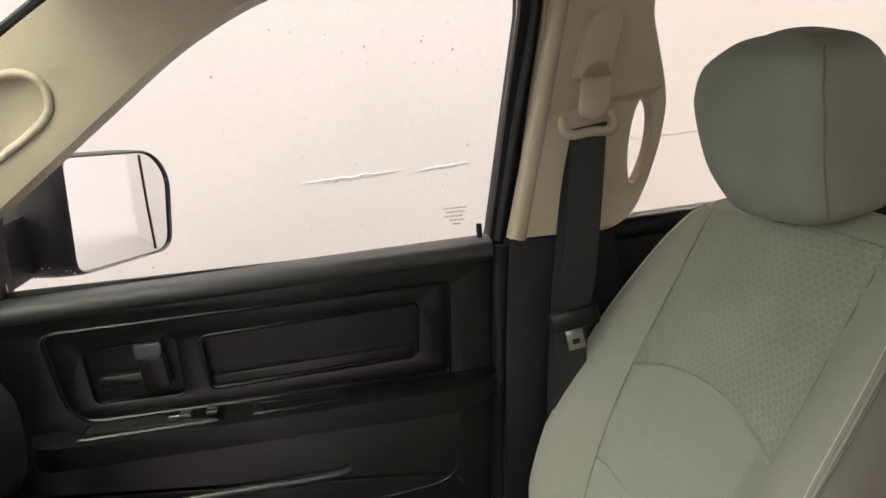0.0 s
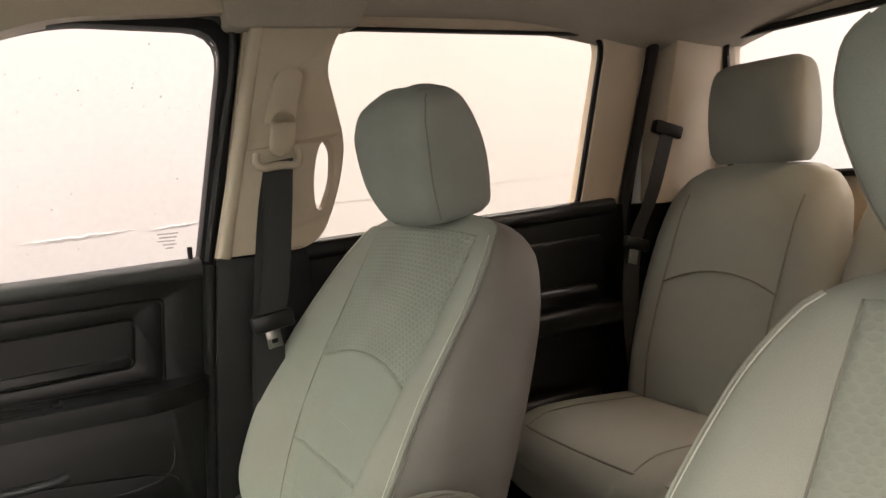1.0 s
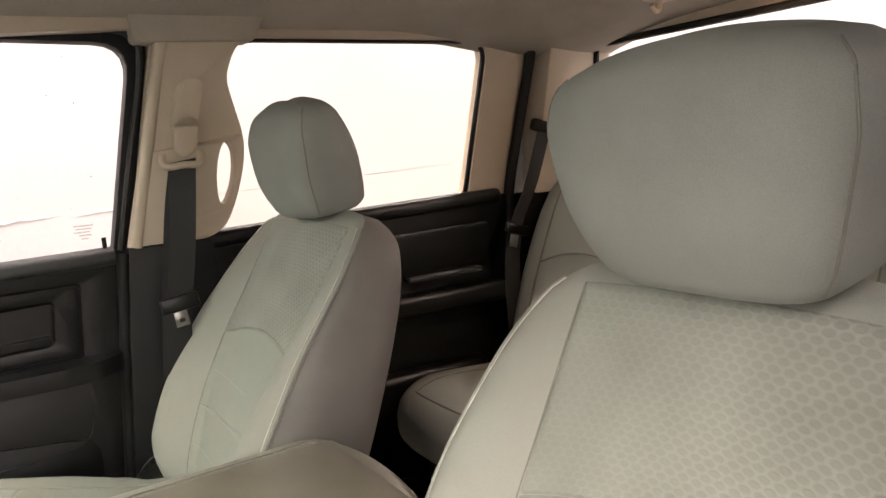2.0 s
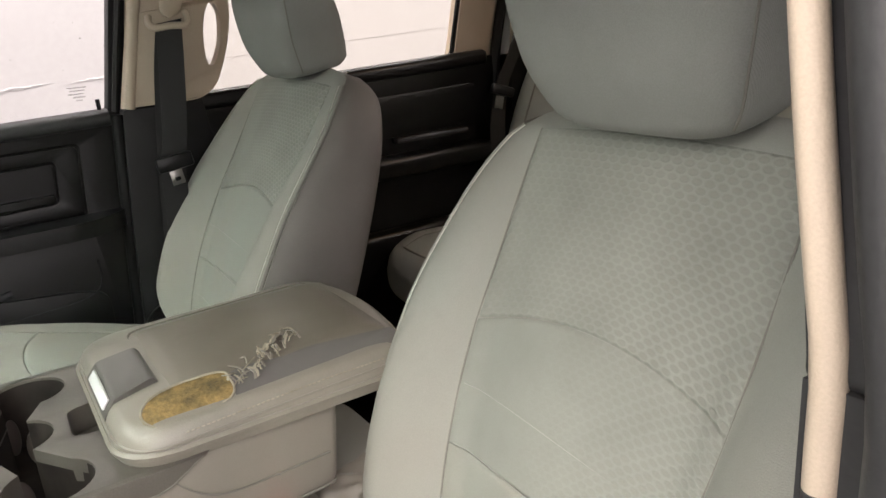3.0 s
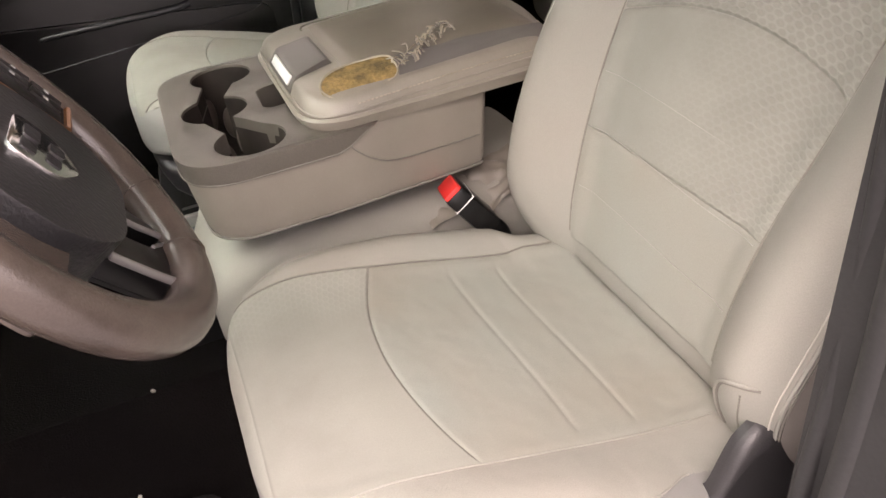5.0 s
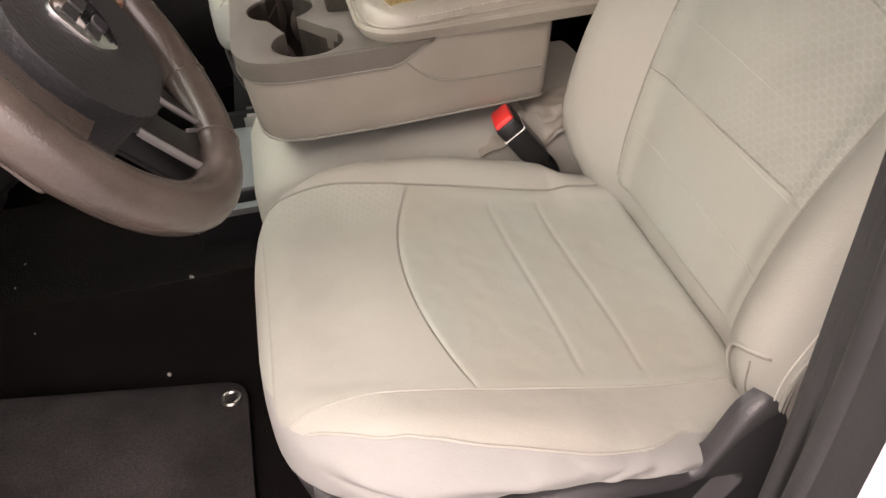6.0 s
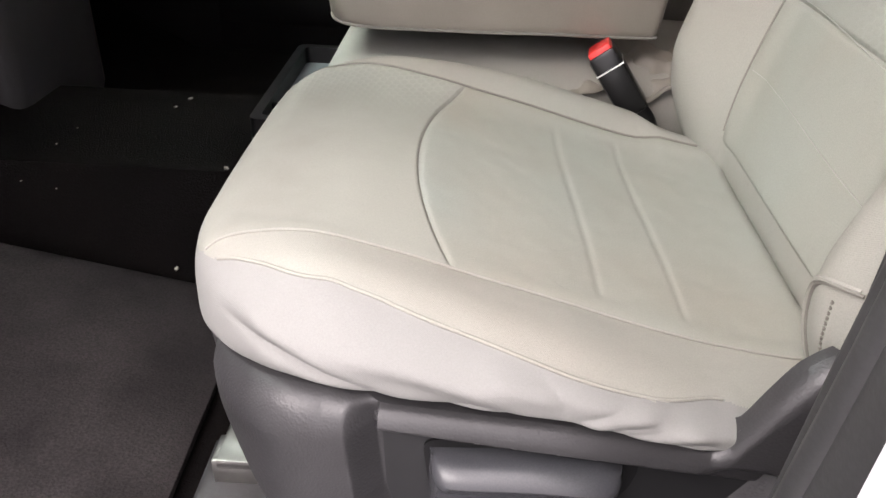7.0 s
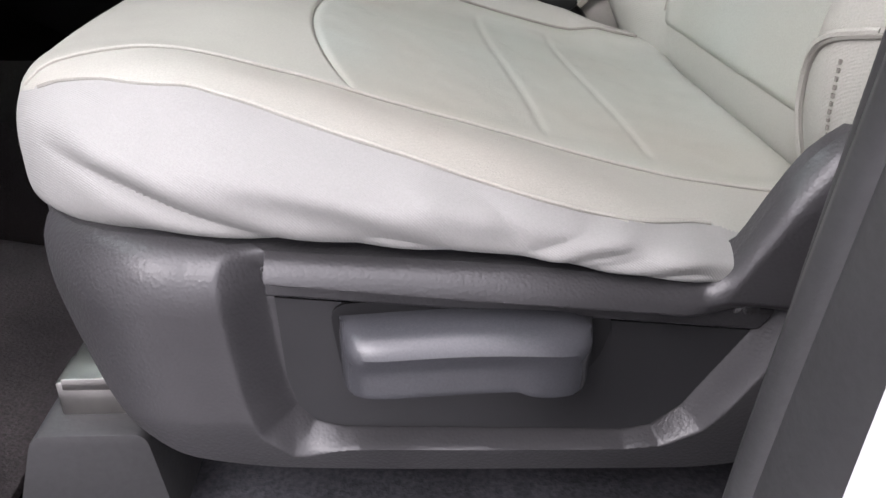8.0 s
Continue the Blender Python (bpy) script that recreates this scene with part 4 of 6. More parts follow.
    part("worn_patch", plate(smooth_loop(patch, 5), [], lambda u, v: (u, v, top(u, v) + 0.0056 - 0.016 * max(0, (abs(v) - 0.125) / 0.03) ** 2), lambda u, v: (u, v, top(u, v) - 0.012)), FOAM, lid, "bare yellow foam where the vinyl is gone")
    edge = smooth_loop(patch, 5)
    part("torn_edge", tube([(u, v, top(u, v) + 0.0058 + rnd.uniform(0, 0.001) - 0.016 * max(0, (abs(v) - 0.125) / 0.03) ** 2) for u, v in edge], 0.0014, 5, closed=True), PEEL, lid)
    for k in range(40):
        t = k / 39
        c = Vector((-0.062 + 0.092 * t + rnd.uniform(-0.006, 0.006), -0.128 + 0.068 * t + rnd.uniform(-0.014, 0.014)))
        d = Vector((rnd.uniform(-0.2, 0.9), rnd.uniform(0.3, 1.0))).normalized() * rnd.uniform(0.005, 0.015)
        z = top(c.x, c.y) + 0.0045
        pts = [(c.x - d.x, c.y - d.y, z), (c.x - 0.3 * d.x + rnd.uniform(-0.002, 0.002), c.y - 0.3 * d.y, z + rnd.uniform(0.003, 0.007)), (c.x + d.x, c.y + d.y, z + rnd.uniform(0, 0.004))]
        part("peeling_flake", ribbon(spline(pts, 3), (d.y + rnd.uniform(-0.004, 0.004), -d.x, rnd.uniform(-0.006, 0.006)), rnd.uniform(0.001, 0.0035), 0.0007), PEEL if k % 3 else VINYL, lid)
    prof = rounded([(-0.186, 0.424), (-0.187, 0.446), (-0.173, 0.4645), (-0.130, 0.4735), (-0.122, 0.458), (-0.15, 0.43)], [0.003, 0.004, 0.005, 0.006, 0.006, 0.003])
    latch = part("latch", plate(prof, [], lambda u, v: (u, -0.078 + 0.2 * (u + 0.19), v), lambda u, v: (u, 0.048 - 0.2 * (u + 0.19), v), r=0.006, seg=3), LATCH, lid, "grey plastic lid latch")
    part("latch_strip", box(-0.0065, 0.0065, -0.046, 0.046, -0.0015, 0.0015, 0.001, m=pose(-0.1812, -0.017, 0.4565, 0, -53, 0)), WHITE, latch, "bright white strip")
    part("latch_gap", box(-0.1885, -0.178, -0.064, 0.032, 0.426, 0.437, 0.002), RUBBER, latch)
    return ob


console()


# ---- cab shell ----
def wall_y(z):
    """Half width of the cab at a height: upright below the belt line, leaning in above it."""
    return 0.775 - 0.19 * max(0.0, z - 0.69)


def side(sgn, d):
    """Places (x, z) on a cab side, d metres inward of its skin."""
    return lambda u, v: (u, YC + sgn * (wall_y(v) - d), v)


def built(ob, label="", category=""):
    return tagged(ob, label, category, kind="structure")


def ground():
    bm = bmesh.new()
    n = 24
    cuts = [-400 * (1 - i / n) ** 3 for i in range(n)] + [400 * (i / n) ** 3 for i in range(n + 1)]
    vs = [[bm.verts.new((x, y, -0.62 + 0.05 * noise.noise(Vector((x * 0.3, y * 0.3, 0))))) for y in cuts] for x in cuts]
    for i in range(2 * n):
        for j in range(2 * n):
            bm.faces.new((vs[i][j], vs[i + 1][j], vs[i + 1][j + 1], vs[i][j + 1]))
    built(link("ground", bm, SNOW), "flat pale wet ground round the vehicle", "ground")


ground()


def booth_wall():
    """The plain white wall on the passenger's side, scuffed along its middle."""
    wall = built(link("wall_north", box(-9, 11, 2.62, 2.8, -0.7, 3.0, 0.02), BOOTH), "white painted wall beside the vehicle, scuffed along one line", "wall")
    rnd = random.Random(12)
    def scuff(x0, x1, z0, z1, r, pale=False):
        n = 24
        pts = [(x0 + (x1 - x0) * i / n, 2.619, z0 + (z1 - z0) * i / n + 0.006 * noise.noise(Vector((i * 0.45, x0 * 5, 1)))) for i in range(n + 1)]
        part("scuff", tube(pts, [0.0004 + r * math.sin(math.pi * i / n) * (0.65 + 0.35 * math.sin(i * 1.9 + x0)) for i in range(n + 1)], 6), SCRAPE if pale else SCUFF, wall, "white scraped line" if pale else "grey scuff line")
    for line in ((-0.30, 0.10, 0.657, 0.672, 0.0045, True), (-0.26, 0.06, 0.650, 0.664, 0.003), (0.15, 0.36, 0.668, 0.678, 0.004, True), (0.14, 0.34, 0.661, 0.672, 0.0022), (0.44, 1.9, 0.690, 0.735, 0.002), (2.0, 3.4, 0.74, 0.76, 0.002)):
        scuff(*line)


booth_wall()


def floor_z(x, y):
    d = abs(y - YC)
    hump = 0.125 * (1 - step(d, 0.13, 0.215))
    toe = 0.45 * max(0, -0.80 - x) ** 1.0 * 1.2
    return hump + toe


def floor():
    bm = grid(lambda p, q: Vector((-1.15 + 2.34 * p, YC - 0.77 + 1.545 * q, floor_z(-1.15 + 2.34 * p, YC - 0.77 + 1.545 * q) - 0.004)), 60, 70)
    built(link("floor", bm, CARPET), "dark brown-black cab carpet with dust", "carpet")
    riser = box(-0.335, 0.22, -0.60, -0.40, -0.02, 0.052, 0.022, 4)
    built(link("floor_riser", riser, SILLMAT), "dusty carpeted step under the driver's seat", "carpet")
    under = box(-1.2, 1.2, YC - 0.78, YC + 0.78, -0.12, -0.03, 0.01)
    built(link("floor_pan", under, PAINT), "white painted floor pan under the carpet", "floor")


floor()


def headliner():
    def fn(p, q):
        x, w = -0.52 + 1.70 * p, (q - 0.5) * 2
        z = 1.14 - 0.07 * abs(w) ** 3.5 - 0.25 * max(0, -0.25 - x) ** 1.6 - 0.065 * step(x, 0.55, 1.15)
        return Vector((x, YC + w * 0.71, z))
    bm = grid(fn, 40, 30)
    roof = grid(lambda p, q: fn(p, q) + Vector((0, 0, 0.04)), 40, 30)
    built(link("ceiling", bm, LINER), "beige cloth headliner", "ceiling")
    built(link("roof", roof, PAINT), "white painted cab roof", "roof")


headliner()

# openings as (x, z)
FRONT_WIN = rounded([(-0.665, 0.668), (0.0, 0.682), (0.062, 1.055), (-0.18, 1.062), (-0.30, 1.03), (-0.41, 0.98), (-0.655, 0.80)], [0.01, 0.015, 0.06, 0.05, 0.05, 0.05, 0.03])
REAR_WIN = rounded([(0.16, 0.688), (0.80, 0.708), (0.842, 1.062), (0.22, 1.065)], [0.03, 0.02, 0.05, 0.07])


def bars(x0, z0, sgn, d, parent, rows):
    for i, (a, b) in enumerate(rows):
        part("glass_marking", plate([(x0 + a, z0 - 0.006 * i), (x0 + b, z0 - 0.006 * i), (x0 + b, z0 - 0.006 * i - 0.0025), (x0 + a, z0 - 0.006 * i - 0.0025)], [], side(sgn, d), side(sgn, d - 0.001)), DIRT, parent)


def front_door():
    s = 1
    ob = thing("front_door", "closed black plastic passenger door with an armrest and a wet window", "car door", at=(0, 0, 0))
    rim = rounded([(-0.625, 0.628), (-0.068, 0.634), (-0.078, 0.500), (-0.598, 0.500)], [0.02, 0.012, 0.006, 0.04])
    part("door_panel", plate(rounded([(-0.73, -0.05), (-0.005, -0.05), (0.0, 0.672), (-0.73, 0.658)], 0.01), [rim], side(s, 0.040), side(s, 0.0), r=0.006), BLACK, ob)
    inner = rounded([(-0.422, 0.597), (-0.114, 0.606), (-0.121, 0.528), (-0.416, 0.520)], 0.012)
    bowl = rounded([(-0.578, 0.592), (-0.456, 0.601), (-0.452, 0.519), (-0.57, 0.519)], 0.01)
    part("recess_panel", plate([(-0.63, 0.49), (-0.06, 0.49), (-0.06, 0.64), (-0.63, 0.635)], [inner, bowl], side(s, 0.026), side(s, 0.006), r=0.005), BLACK, ob)
    part("pocket_floor", plate(rounded([(-0.418, 0.5215), (-0.118, 0.529), (-0.126, 0.543), (-0.408, 0.537)], 0.004), [], side(s, 0.022), side(s, 0.0), r=0.003), BLACK, ob)
    part("storage_pocket", plate([(-0.44, 0.51), (-0.1, 0.51), (-0.1, 0.615), (-0.44, 0.61)], [], side(s, 0.004), side(s, -0.004)), BLACK, ob)
    part("handle_bowl", plate([(-0.59, 0.51), (-0.445, 0.51), (-0.445, 0.61), (-0.59, 0.60)], [], side(s, 0.008), side(s, 0.003)), BLACK, ob)
    part("pocket_lip", tube([(u, YC + wall_y(v) - 0.028, v) for u, v in inner], 0.003, closed=True), BLACK, ob)
    part("recess_lip", tube([(u, YC + wall_y(v) - 0.041, v) for u, v in rim], 0.003, closed=True), BLACK, ob)
    handle = part("door_handle", box(-0.56, -0.49, YC + wall_y(0) - 0.035, YC + wall_y(0) - 0.02, 0.541, 0.560, 0.006), BLACK, ob, "black inner door handle")
    part("lever", plate(rounded([(-0.508, 0.580), (-0.472, 0.582), (-0.466, 0.53), (-0.495, 0.525)], 0.01), [], side(s, 0.04), side(s, 0.02), r=0.006), BLACK, handle)
    part("lever_cap", plate(rounded([(-0.508, 0.598), (-0.470, 0.600), (-0.472, 0.581), (-0.504, 0.580)], 0.005), [], side(s, 0.044), side(s, 0.024), r=0.004), SATIN, handle, "lighter thumb end")
    # armrest ledge
    flat = lambda z: (lambda u, v: (u, v, z + 0.012 * (u + 0.3)))
    yo = YC + wall_y(0) - 0.035
    slot = rounded([(-0.345, yo - 0.052), (-0.245, yo - 0.052), (-0.245, yo - 0.022), (-0.345, yo - 0.022)], 0.004)
    arm = part("armrest", plate(rounded([(-0.655, yo + 0.01), (-0.635, yo - 0.070), (-0.08, yo - 0.084), (-0.012, yo - 0.035), (-0.008, yo + 0.01)], [0.005, 0.06, 0.05, 0.03, 0.005], 10), [slot], flat(0.497), flat(0.466), r=0.0135, seg=6), BLACK, ob)
    part("slot_floor", plate([(-0.35, yo - 0.056), (-0.24, yo - 0.056), (-0.24, yo - 0.018), (-0.35, yo - 0.018)], [], flat(0.476), flat(0.47)), RUBBER, arm)
    part("slot_rim", tube([(u, v, 0.4985 + 0.012 * (u + 0.3)) for u, v in rounded([(-0.355, yo - 0.057), (-0.232, yo - 0.057), (-0.232, yo - 0.017), (-0.355, yo - 0.017)], 0.006)], 0.0025, closed=True), BLACK, arm)
    sw = part("switch_plate", box(-0.575, -0.405, yo - 0.05, yo - 0.008, 0.492, 0.5, 0.003), RUBBER, arm)
    part("switch_rim", tube([(u, v, 0.4975 + 0.012 * (u + 0.3)) for u, v in rounded([(-0.582, yo - 0.056), (-0.398, yo - 0.056), (-0.398, yo - 0.004), (-0.582, yo - 0.004)], 0.006)], 0.0028, closed=True), BLACK, arm)
    for x in (-0.455, -0.42):
        part("window_switch", box(x, x + 0.016, yo - 0.042, yo - 0.022, 0.499, 0.506, 0.003), SATIN, sw)
    # Chrome sliver added to draw a glint on the switch plate.
    part("switch_glint", box(-0.47, -0.44, yo - 0.036, yo - 0.03, 0.4995, 0.5035, 0.001), CHROME, sw)
    # belt line cap, lower pocket
    part("sill_cap", loft([[(x, YC + wall_y(0) - 0.02 + 0.034 * c, 0.660 + 0.016 * (x + 0.7) / 0.7 + 0.017 * t) for c, t in (sup(2 * math.pi * k / 20, 2.6) for k in range(20))] for x in (-0.73, -0.5, -0.25, -0.06, -0.002)]), GREYTRIM, ob)
    part("glass_seal", box(-0.67, 0.0, YC + wall_y(0) - 0.012, YC + wall_y(0) - 0.004, 0.655, 0.686, 0.002), RUBBER, ob)
    low = rounded([(-0.72, 0.06), (-0.12, 0.06), (-0.07, 0.12), (-0.07, 0.34), (-0.12, 0.352), (-0.72, 0.41)], [0.01, 0.04, 0.03, 0.03, 0.02, 0.01])
    part("lower_panel", plate(low, [], side(s, 0.052), side(s, 0.03), r=0.006), BLACK, ob)
    ridge = spline([(-0.535, YC + wall_y(0) - 0.043, 0.366), (-0.51, YC + wall_y(0) - 0.0475, 0.370), (-0.38, YC + wall_y(0) - 0.049, 0.3725), (-0.27, YC + wall_y(0) - 0.0475, 0.373), (-0.235, YC + wall_y(0) - 0.043, 0.377)], 8)
    # Same plastic as the door; the lighter colour paints the ridge's highlight.
    part("pocket_ridge", tube(ridge, 0.0075, 14), SATIN, ob)
    edge = [(u, YC + wall_y(v) - 0.0535, v) for u, v in spline_xz([(-0.62, 0.300), (-0.49, 0.309), (-0.305, 0.323), (-0.16, 0.332), (-0.098, 0.343), (-0.078, 0.37), (-0.078, 0.41)])]
    part("panel_edge", tube(edge, 0.0016), SATIN, ob)
    part("lock_pin", tube([(-0.015, YC + wall_y(0) - 0.028, 0.67), (-0.015, YC + wall_y(0) - 0.028, 0.712)], 0.0042, 10), RUBBER, ob)
    part("pin_collar", tube([(-0.015, YC + wall_y(0) - 0.028, 0.672), (-0.015, YC + wall_y(0) - 0.028, 0.681)], 0.009, 12), BLACK, ob)
    # window
    outer = rounded([(-0.74, 0.62), (0.022, 0.62), (0.032, 0.685), (0.098, 1.10), (-0.20, 1.11), (-0.34, 1.07), (-0.45, 1.015), (-0.74, 0.80)], [0, 0, 0.01, 0.07, 0.06, 0.05, 0.05, 0.02])
    part("window_frame", plate(outer, [FRONT_WIN], side(s, 0.022), side(s, -0.02), r=0.004), RUBBER, ob)
    part("seal_edge", tube([(u, YC + wall_y(v) - 0.026, v) for u, v in spline_xz([(0.012, 0.685), (0.042, 0.85), (0.074, 1.02), (0.06, 1.066), (0.0, 1.078), (-0.2, 1.078)])], 0.006), GREYTRIM, ob)
    pane = part("window_pane", plate(FRONT_WIN, [], side(s, 0.004), side(s, 0.0)), GLASS, ob)
    pane.visible_shadow = False
    rnd = random.Random(3)
    drops = bmesh.new()
    for k in range(70):
        u, v = rnd.uniform(-0.63, 0.03), rnd.uniform(0.69, 1.04) if k % 3 else rnd.uniform(0.93, 1.0)
        if u < -0.25 and v > 1.22 + 0.75 * u:
            continue
        r = rnd.choice((0.0006, 0.0008, 0.001, 0.0016))
        bmesh.ops.create_icosphere(drops, subdivisions=1, radius=1, matrix=Matrix.Translation(side(s, 0.0046)(u, v)) @ Matrix.Diagonal((r, 0.0004, r * rnd.uniform(0.8, 1.6), 1)))
    tagged(part("water_specks", drops, DIRT, pane, "small dried water specks"), kind="stuff")
    bars(-0.062, 0.738, s, 0.0055, pane, [(0.0, 0.034), (0.003, 0.031), (0.0, 0.028), (0.008, 0.03), (0.012, 0.024)])
    return ob


def spline_xz(pts):
    return [(p.x, p.z) for p in spline([(a, 0, b) for a, b in pts], 8)]


front_door()


def rear_door():
    s = 1
    ob = thing("rear_door", "closed black rear passenger door with a tan window surround", "car door")
    part("door_panel", plate(rounded([(0.12, -0.05), (0.90, -0.05), (0.915, 0.705), (0.12, 0.69)], 0.01), [], side(s, 0.04), side(s, 0.0), r=0.006), BLACK, ob)
    part("upper_insert", plate(rounded([(0.30, 0.54), (0.83, 0.55), (0.84, 0.645), (0.30, 0.635)], 0.015), [], side(s, 0.05), side(s, 0.03), r=0.006), BLACK, ob)
    yo = YC + wall_y(0) - 0.035
    part("armrest", box(0.28, 0.86, yo - 0.055, yo + 0.01, 0.455, 0.505, 0.014, 3), BLACK, ob)
    part("pull_handle", box(0.60, 0.80, yo - 0.035, yo, 0.53, 0.545, 0.006), SATIN, ob)
    part("map_pocket", box(0.22, 0.80, yo - 0.04, yo + 0.01, 0.08, 0.33, 0.02, 3), BLACK, ob)
    part("sill_cap", box(0.12, 0.905, YC + wall_y(0) - 0.05, YC + wall_y(0) - 0.008, 0.672, 0.708, 0.012, 3, m=Matrix.Translation((0, 0, -0.012)) @ Matrix.Rotation(radians(-1.6), 4, "Y")), BLACK, ob)
    outer = rounded([(0.10, 0.67), (0.905, 0.69), (0.955, 1.09), (0.10, 1.10)], [0, 0, 0.05, 0.05])
    part("window_frame", plate(outer, [REAR_WIN], side(s, 0.024), side(s, -0.02), r=0.006), TAN, ob, "tan window surround")
    part("glass_seal", tube([(u, YC + wall_y(v) - 0.012, v) for u, v in REAR_WIN], 0.0075, closed=True), RUBBER, ob)
    part("weatherstrip", tube([(u, YC + wall_y(v) - 0.035, v) for u, v in spline_xz([(0.905, 0.3), (0.912, 0.68), (0.935, 0.88), (0.955, 1.03), (0.95, 1.09), (0.94, 1.12)])], 0.013), RUBBER, ob)
    pane = part("window_pane", plate(REAR_WIN, [], side(s, 0.004), side(s, 0.0)), TINTED, ob)
    return ob


rear_door()


def body_side():
    """The outer skin of the cab's passenger side, with its two window openings."""
    outer = rounded([(-1.25, -0.25), (1.22, -0.25), (1.22, 1.10), (1.10, 1.16), (-0.25, 1.16), (-0.55, 1.05), (-1.20, 0.62)], 0.02)
    out = lambda d: (lambda u, v: (u, YC + wall_y(v) + d, v))
    def wider(loop):
        mx, mz = sum(p[0] for p in loop) / len(loop), sum(p[1] for p in loop) / len(loop)
        return [(mx + (u - mx) * 1.07, mz + (v - mz) * 1.09) for u, v in loop]
    built(link("body_side", plate(outer, [wider(FRONT_WIN), wider(REAR_WIN)], out(0.045), out(0.022)), PAINT), "white painted cab side round the windows", "car body")


body_side()


def b_pillar():
    """The passenger side's pillar between the doors: tan above, black below, with a grip cut through its rear edge."""
    tan_out = rounded([(0.022, 0.690), (0.06, 0.87), (0.097, 1.052), (0.246, 1.052), (0.228, 1.03), (0.211, 0.985), (0.232, 0.925), (0.25, 0.875), (0.243, 0.81), (0.222, 0.745), (0.205, 0.712), (0.17, 0.693)],
                      [0.0, 0.05, 0, 0, 0.03, 0.05, 0.05, 0.04, 0.04, 0.03, 0.03, 0.02])
    grip = smooth_loop([(0.209, 0.872), (0.224, 0.85), (0.222, 0.80), (0.203, 0.757), (0.189, 0.765), (0.186, 0.81), (0.194, 0.855)], 5)
    groove = lambda d: (lambda u, v: (u, YC + wall_y(v) - d - 0.03 * math.sin(math.pi * min(1, max(0, (u - 0.02 - 0.19 * (v - 0.69)) / 0.19))), v))
    tan = link("b_pillar_trim", plate(tan_out, [grip], groove(0.062), groove(0.035), r=0.006, seg=3), TAN)
    built(tan, "tan plastic pillar trim with an oval grip opening", "pillar trim")
    part("pillar_core", plate(rounded([(0.03, 0.68), (0.06, 0.87), (0.10, 1.10), (0.20, 1.10), (0.165, 0.9), (0.15, 0.68)], 0.0), [], side(1, 0.034), side(1, -0.02)), TAN, tan)
    part("front_bead", tube([(p.x + 0.008, YC + wall_y(p.z) - 0.06, p.z) for p in spline([(0.026, 0, 0.69), (0.062, 0, 0.87), (0.104, 0, 1.08)], 8)], 0.011, 12), TAN, tan)
    built(link("liner_edge", plate(rounded([(0.06, 1.05), (0.27, 1.05), (0.30, 1.11), (0.05, 1.11)], 0.012), [], groove(0.072), groove(0.02), r=0.006, seg=3), LINER), "beige headliner edge above the pillar", "trim")
    low = link("b_pillar_lower", plate(rounded([(-0.04, -0.02), (0.33, -0.02), (0.20, 0.5), (0.17, 0.697), (0.022, 0.688), (0.0, 0.5)], [0, 0, 0.05, 0.01, 0.005, 0.1]), [], groove(0.058), groove(0.0), r=0.01, seg=3), TRIM)
    built(low, "black plastic lower pillar trim", "pillar trim")
    part("seal_bead", tube([(p.x - 0.004, YC + wall_y(p.z) - 0.045, p.z) for p in spline([(-0.04, 0, 0.0), (-0.008, 0, 0.4), (0.016, 0, 0.68)], 8)], 0.012, 10), RUBBER, low)
    return tan


tan_right = b_pillar()


def driver_pillar():
    """The pillar at the open doorway: a rounded front edge, tan above and black below."""
    edge = spline([(-0.024, 0, 0.0), (-0.018, 0, 0.2), (-0.008, 0, 0.35), (0.004, 0, 0.5), (0.002, 0, 0.66), (0.014, 0, 0.82), (0.042, 0, 0.98), (0.064, 0, 1.10)], 8)
    ring = lambda p: [(p.x + 0.0078 * a + 0.0035 * b, YC - (wall_y(p.z) - 0.036 - 0.0045 * a + 0.006 * b), p.z) for a, b in even(2.6, 28, 0.6)]
    tan = link("b_pillar_trim", loft([ring(p) for p in edge if p.z > 0.62]), TAN)
    built(tan, "tan plastic pillar trim at the open doorway", "pillar trim")
    part("inner_panel", plate(rounded([(0.0, 0.68), (0.24, 0.68), (0.27, 1.09), (0.06, 1.09)], 0.01), [], side(-1, 0.045), side(-1, 0.0)), GREYTRIM, tan)
    low = link("b_pillar_lower", loft([ring(p) for p in edge if p.z <= 0.64]), GREYTRIM)
    built(low, "black plastic lower pillar trim at the doorway", "pillar trim")
    part("inner_panel", plate(rounded([(-0.02, -0.02), (0.33, -0.02), (0.25, 0.682), (0.0, 0.682)], 0.0), [], side(-1, 0.045), side(-1, 0.0)), GREYTRIM, low)


driver_pillar()


def recess_and_housing(tan, s):
    yy = lambda z, d: YC + s * (wall_y(z) - d)
    part("adjuster_slot", plate(rounded([(0.108, 0.90), (0.15, 0.895), (0.168, 0.975), (0.16, 0.985), (0.135, 0.985), (0.122, 0.97)], 0.01), [], side(s, 0.094), side(s, 0.06), r=0.004), TAN, tan)
    rings = []
    for i in range(13):
        t = i / 12
        w = 0.021 * math.sqrt(max(0.02, 1 - (2 * t - 1) ** 4))
        z = 0.848 + 0.072 * t
        rings.append([(0.122 + 0.012 * t + w * c, yy(z, 0.098 + 0.017 * math.sin(math.pi * min(1, t + 0.25)) * (0.5 + 0.5 * q)), z) for c, q in (sup(2 * math.pi * k / 20, 2.5) for k in range(20))])
    part("guide_cover", loft(rings), TAN, tan)


recess_and_housing(tan_right, 1)


